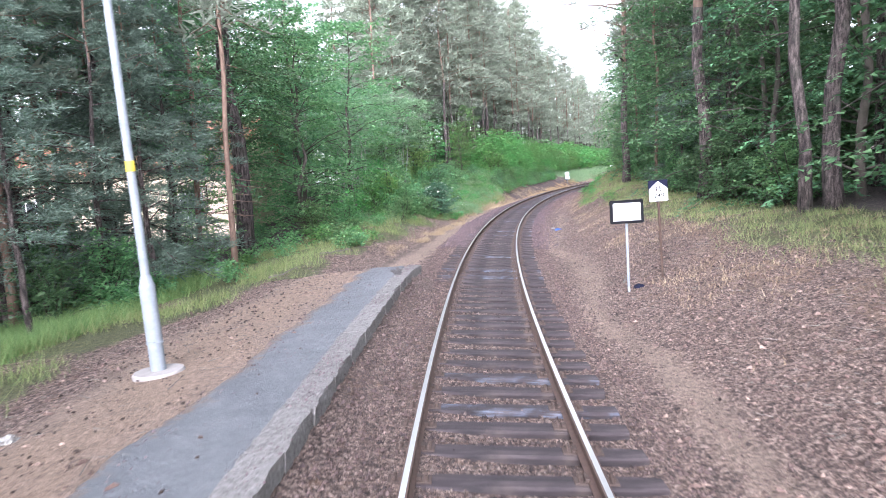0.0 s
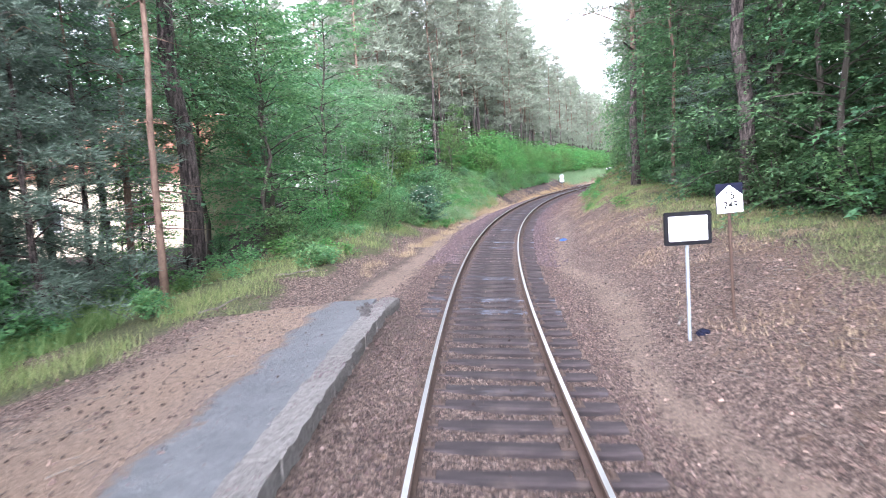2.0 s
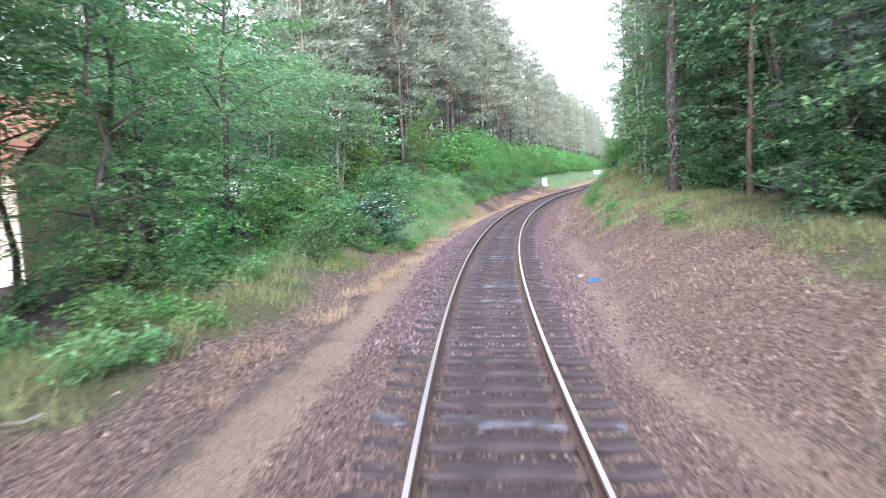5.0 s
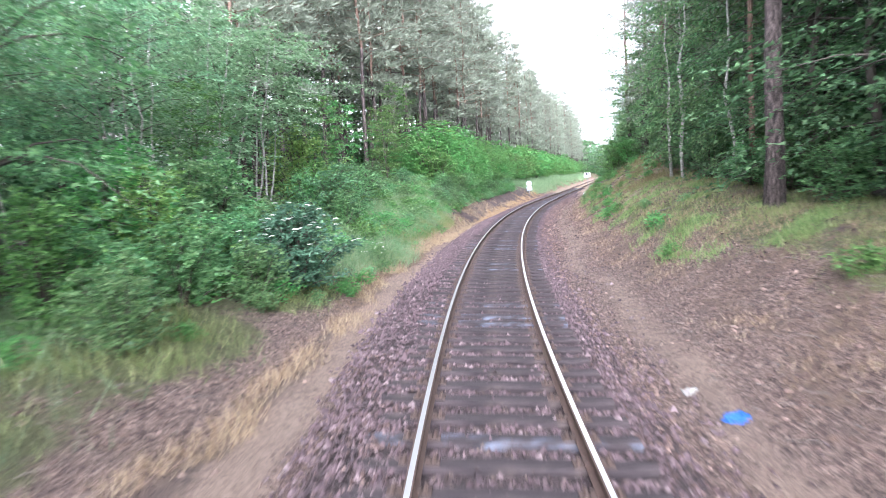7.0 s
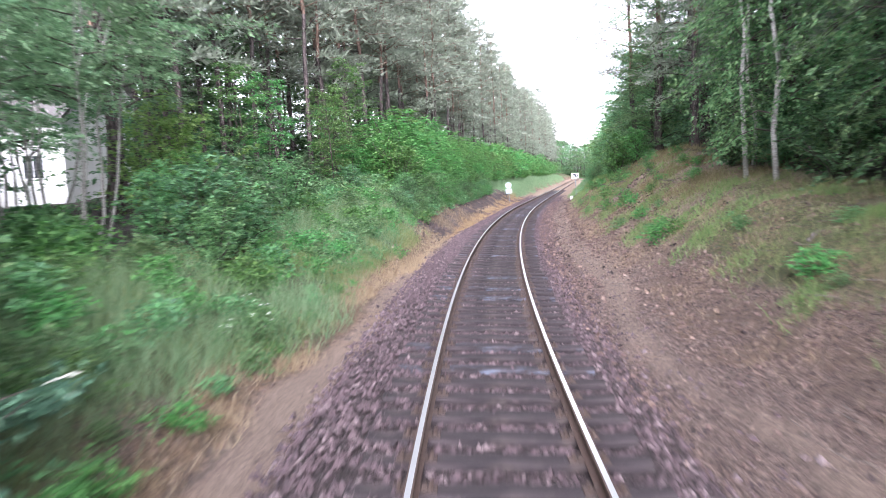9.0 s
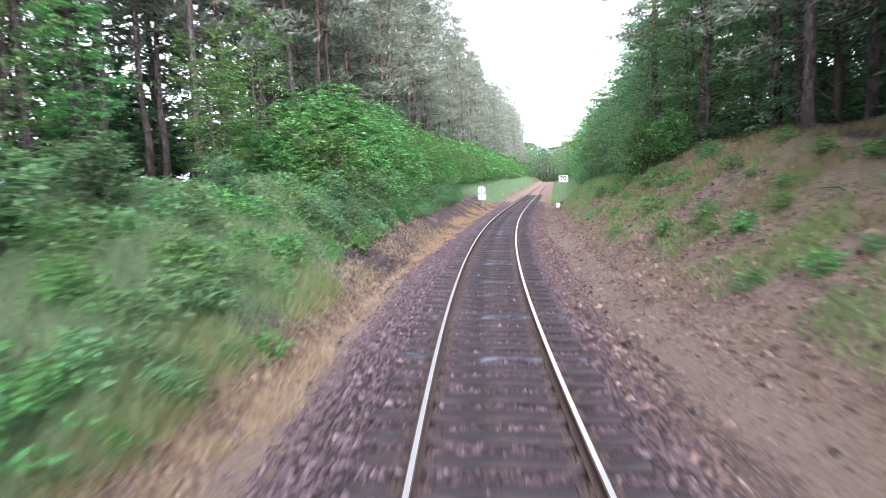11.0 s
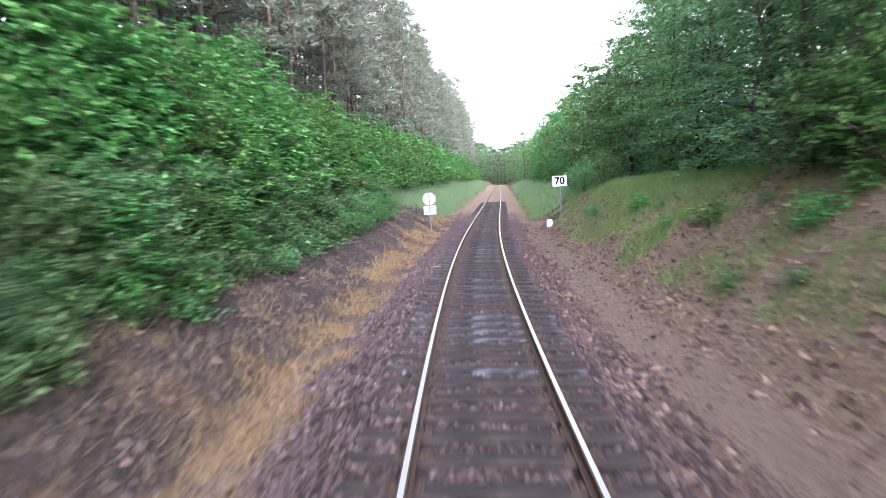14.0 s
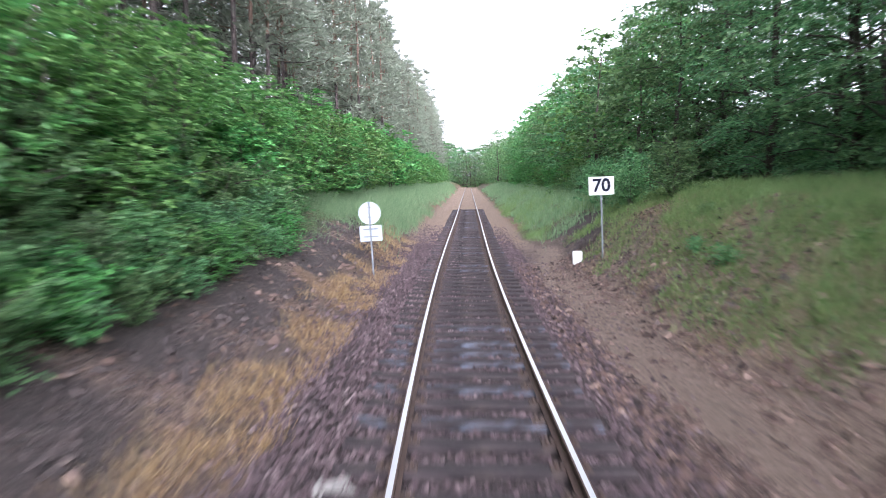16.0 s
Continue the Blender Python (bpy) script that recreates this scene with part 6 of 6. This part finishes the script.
make_grass("far_pale_grass", "tall pale grass along the far bank", M_GRASS_PALE, 66000, 104, 250, -6.8, -2.4, 0.62, lambda s, l: bell(abs(l) + 0.5 * waves(s, l, 92, 1.2), 2.9, 9, 0.7) * np.clip((s - 105) / 8, 0, 1) * bell(waves(s, l, 93, 0.9), -0.6, 3, 0.8), 52, 1.5, 0.011)
make_grass("far_green_grass", "tall green grass along the far side of the line", M_GRASS_PALE, 54000, 106, 240, 2.8, 7.2, 0.50, lambda s, l: bell(l + 0.5 * waves(s, l, 94, 1.2), 3.2, 9, 0.7) * np.clip((s - 107) / 8, 0, 1) * bell(waves(s, l, 95, 0.9), -0.5, 3, 0.8), 53, 1.5, 0.011)
make_grass("crest_grass", "half-dry yellowish grass along the crest of the high bank", M_GRASS_DRY, 50000, 54, 82, 5.4, 9.5, 0.28, lambda s, l: 0.7 * bell(waves(s, l, 88, 0.6), 0.15, 3, 0.35), 49, 1.0, 0.008)


def make_clods():
    """Crumbled earth along the eroded edge of the ditch."""
    rs = np.random.RandomState(67)
    n = 8500
    s = rs.uniform(54, 108, n)
    lat = -(3.45 + 0.35 * waves(s, 0 * s, 68, 1.2) + rs.normal(size=n) * 0.36)
    scarp = rs.uniform(size=n) < 0.16
    s = np.where(scarp, rs.uniform(92, 110, n), s)
    lat = np.where(scarp, 3.85 + rs.normal(size=n) * 0.3, lat)
    keep = rs.uniform(size=n) < 0.55 + 0.5 * waves(s, lat, 69, 1.4)
    s, lat = s[keep], lat[keep]
    n = len(s)
    c = ground_at(s, lat, 0.0)
    oc = np.array([[1, 0, 0], [-1, 0, 0], [0, 1, 0], [0, -1, 0], [0, 0, 1], [0, 0, -0.8]], float)
    f8 = np.array([[0, 2, 4], [2, 1, 4], [1, 3, 4], [3, 0, 4], [2, 0, 5], [1, 2, 5], [3, 1, 5], [0, 3, 5]])
    v = oc[None] * (1 + 0.3 * rs.normal(size=(n, 6, 1))) + 0.3 * rs.normal(size=(n, 6, 3))
    v = v * (rs.uniform(0.2, 1.0, n) ** 3 * 0.06 + 0.010)[:, None, None] + c[:, None]
    q = (np.arange(n) * 6)[:, None, None] + f8[None]
    tagged(new("earth_clods", big_mesh("earth_clods", v.reshape(-1, 3), q.reshape(-1, 3), M_SOIL)), "dark crumbled earth along the ditch edge", "soil", kind="stuff")


make_clods()


def make_cones():
    rs = np.random.RandomState(61)
    n = 1300
    s = rs.uniform(2, 26, n)
    lat = np.where(rs.uniform(size=n) < 0.62, -(2.9 + 2.7 * rs.uniform(size=n) - 0.9 * (rs.uniform(size=n) < 0.1)), rs.uniform(2.6, 6.0, n))
    c = ground_at(s, lat, 0.018)
    c[:, 2] += np.where((lat < 0) & (s < 16) & (lat > -2.8), 0.095, 0)
    ring = np.array([[math.cos(a), math.sin(a)] for a in np.arange(5) * 2 * math.pi / 5])
    prof = [(-0.9, 0.35), (-0.2, 0.8), (0.5, 0.55), (1.0, 0.05)]
    loc = np.array([[x, r * p[0], r * p[1]] for x, r in prof for p in ring])
    q = np.array([[i * 5 + k, i * 5 + (k + 1) % 5, i * 5 + 5 + (k + 1) % 5, i * 5 + 5 + k] for i in range(3) for k in range(5)])
    a = rs.uniform(0, 6.28, n)
    sc = rs.uniform(0.010, 0.019, n)[:, None]
    v = loc[None] * [1.5, 1, 1]
    v = np.stack([v[..., 0] * np.cos(a)[:, None] - v[..., 1] * np.sin(a)[:, None], v[..., 0] * np.sin(a)[:, None] + v[..., 1] * np.cos(a)[:, None], v[..., 2] + 0 * a[:, None]], -1) * sc[..., None] + c[:, None]
    q = (np.arange(n) * 20)[:, None, None] + q[None]
    tagged(new("pine_cones", big_mesh("pine_cones", v.reshape(-1, 3), q.reshape(-1, 4), M_CONE)), "scattered dark pine cones on the sand", "pine cones", kind="stuff")


make_cones()


def make_crumbs():
    """Grit broken from the platform's edge."""
    rs = np.random.RandomState(71)
    n = 5200
    s = rs.uniform(1, 16, n)
    lat = -np.where(rs.uniform(size=n) < 0.5, 1.62 + 0.36 * rs.uniform(size=n), 1.7 + 1.3 * rs.uniform(size=n))
    c = at(s, lat, np.where(lat > -1.92, 0.352, 0.332 - 0.02 * (-lat - 1.9)))
    oc = np.array([[1, 0, -0.3], [-0.6, 0.8, -0.3], [-0.6, -0.8, -0.3], [0, 0, 0.7]], float)
    v = oc[None] * (1 + 0.3 * rs.normal(size=(n, 4, 1))) + 0.2 * rs.normal(size=(n, 4, 3))
    v = v * (0.004 + 0.011 * rs.uniform(size=n) ** 2)[:, None, None] + c[:, None]
    q = (np.arange(n) * 4)[:, None, None] + np.array([[0, 1, 3], [1, 2, 3], [2, 0, 3]])[None]
    tagged(new("concrete_crumbs", big_mesh("concrete_crumbs", v.reshape(-1, 3), q.reshape(-1, 3), M_BALLAST)), "grey grit and crumbs strewn along the platform edge", "grit", kind="stuff")


make_crumbs()


def make_twigs():
    """Thin dead twigs strewn over the slopes."""
    rs = np.random.RandomState(73)
    n = 5200
    s = rs.uniform(1, 100, n) ** 1.0
    lat = np.where(rs.uniform(size=n) < 0.75, rs.uniform(2.6, 7.0, n), -rs.uniform(2.7, 5.4, n))
    p = ground_at(s, lat, 0.012)
    a = rs.uniform(0, 6.28, n)
    L = 0.08 + 0.42 * rs.uniform(size=n) ** 2
    q = ground_at(s, lat, 0.015)
    d = np.stack([np.cos(a) * L, np.sin(a) * L, rs.uniform(-0.02, 0.10, n) * L], -1)
    side = np.stack([-np.sin(a), np.cos(a), 0 * a], -1) * rs.uniform(0.003, 0.009, n)[:, None]
    up = np.array([0, 0, 0.008])
    v = np.stack([p - side, p + side, p + up, q + d], 1).reshape(-1, 3)
    f = (np.arange(n) * 4)[:, None, None] + np.array([[0, 3, 2], [2, 3, 1]])[None]
    tagged(new("dead_twigs", big_mesh("dead_twigs", v, f.reshape(-1, 3), M_DEAD)), "thin grey dead twigs strewn over the slopes", "twigs", kind="stuff")


make_twigs()


def make_branch(seed, s, lat, length, turn):
    rs = np.random.RandomState(seed)
    L = length
    p = bent([-L / 2, 0, 0.04], [L / 2, 0, 0.05], rs, 0.02, 6, 0.03)
    pieces = [tube(p, [0.028 - 0.0035 * i for i in range(7)], 6)]
    for k in (2, 3, 4, 5):
        q = p[k] + np.array([rs.uniform(0.15, 0.35), rs.choice([-1, 1]) * rs.uniform(0.15, 0.4), rs.uniform(0.02, 0.15)]) * L * 0.5
        pieces.append(tube(bent(p[k], q, rs, 0.03, 3), [0.011, 0.009, 0.006, 0.003], 4))
    tagged(new("fallen_branch", mesh_of("fallen_branch", *merge(pieces), M_DEAD, True)), "bare grey fallen branch lying on the bank", "branch", "fallen branches").matrix_world = stand(s, lat, turn)


for i, (s, lat, L, turn) in enumerate(((17.2, -5.0, 1.4, 60), (20.5, -4.6, 1.0, 10), (66.0, 6.4, 1.9, 70), (69.0, 5.6, 1.4, 20), (72.5, 6.6, 2.2, 110), (64.0, 5.2, 1.0, 150), (75.0, 5.4, 1.2, 35), (29.0, 6.2, 1.8, 80), (31.0, 6.0, 1.3, 40), (46.0, 5.2, 1.2, 60), (86.5, -3.4, 1.0, 80), (14.9, 2.9, 0.5, 70), (60.0, 6.0, 1.5, 100))):
    make_branch(200 + i, s, lat, L, turn)


def make_slab(s, lat, w, d, turn):
    """A broken pale lump of concrete half sunk in the ballast."""
    bm = block(w, d, 0.10, 0, 0, 0, 3)
    r = random.Random(int(s))
    for v in bm.verts:
        v.co += Vector((r.uniform(-1, 1), r.uniform(-1, 1), r.uniform(-1, 1))) * 0.03
    tagged(new("concrete_lump", bm_mesh("concrete_lump", bm, M_SLAB)), "broken pale lump of concrete in the ballast", "rubble").matrix_world = stand(s, lat, turn, 0.05)


def make_rubble():
    """Broken lumps where the platform's edge has crumbled near its end."""
    r = random.Random(14)
    for i in range(11):
        bm = block(r.uniform(0.06, 0.16), r.uniform(0.05, 0.12), r.uniform(0.03, 0.06), 0, 0, 0, 2)
        for v in bm.verts:
            v.co += Vector((r.uniform(-1, 1), r.uniform(-1, 1), r.uniform(-1, 1))) * 0.014
        x, y, z = at(r.uniform(14.35, 15.5), -r.uniform(1.84, 2.05))
        tagged(new("broken_lump", bm_mesh("broken_lump", bm, M_RUBBLE)), "dark broken lump of concrete on the platform edge", "rubble", "platform rubble").matrix_world = pose(x, y, z + 0.325, r.uniform(-12, 12), r.uniform(-12, 12), r.uniform(0, 360))


make_rubble()
make_slab(88.2, -1.25, 0.30, 0.34, 20)
make_slab(32.2, 2.25, 0.14, 0.12, 40)
make_slab(5.9, -4.35, 0.11, 0.07, 15)


def make_wrapper(mat, label, s, lat, turn, size):
    """A crumpled scrap of plastic on the ground."""
    rs = np.random.RandomState(5)
    bm = bmesh.new()
    bmesh.ops.create_icosphere(bm, subdivisions=3, radius=1.0)
    for v in bm.verts:
        k = 1 + 0.35 * noise.noise(v.co * 2.3) + 0.2 * noise.noise(v.co * 6.0)
        v.co = Vector((v.co.x * 0.16 * k, v.co.y * 0.13 * k, max(0.0, v.co.z * 0.07 * k + 0.03)))
    tagged(new("plastic_scrap", bm_mesh("plastic_scrap", bm, mat)), label, "litter").matrix_world = stand(s, lat, turn) @ Matrix.Diagonal((size, size, size, 1))


make_wrapper(M_BLUE, "crumpled bright blue plastic scrap on sand", 31.2, 2.44, 20, 0.9)
make_wrapper(M_NAVY, "crumpled dark plastic scrap beside a sign pole", 14.15, 3.02, 60, 0.75)
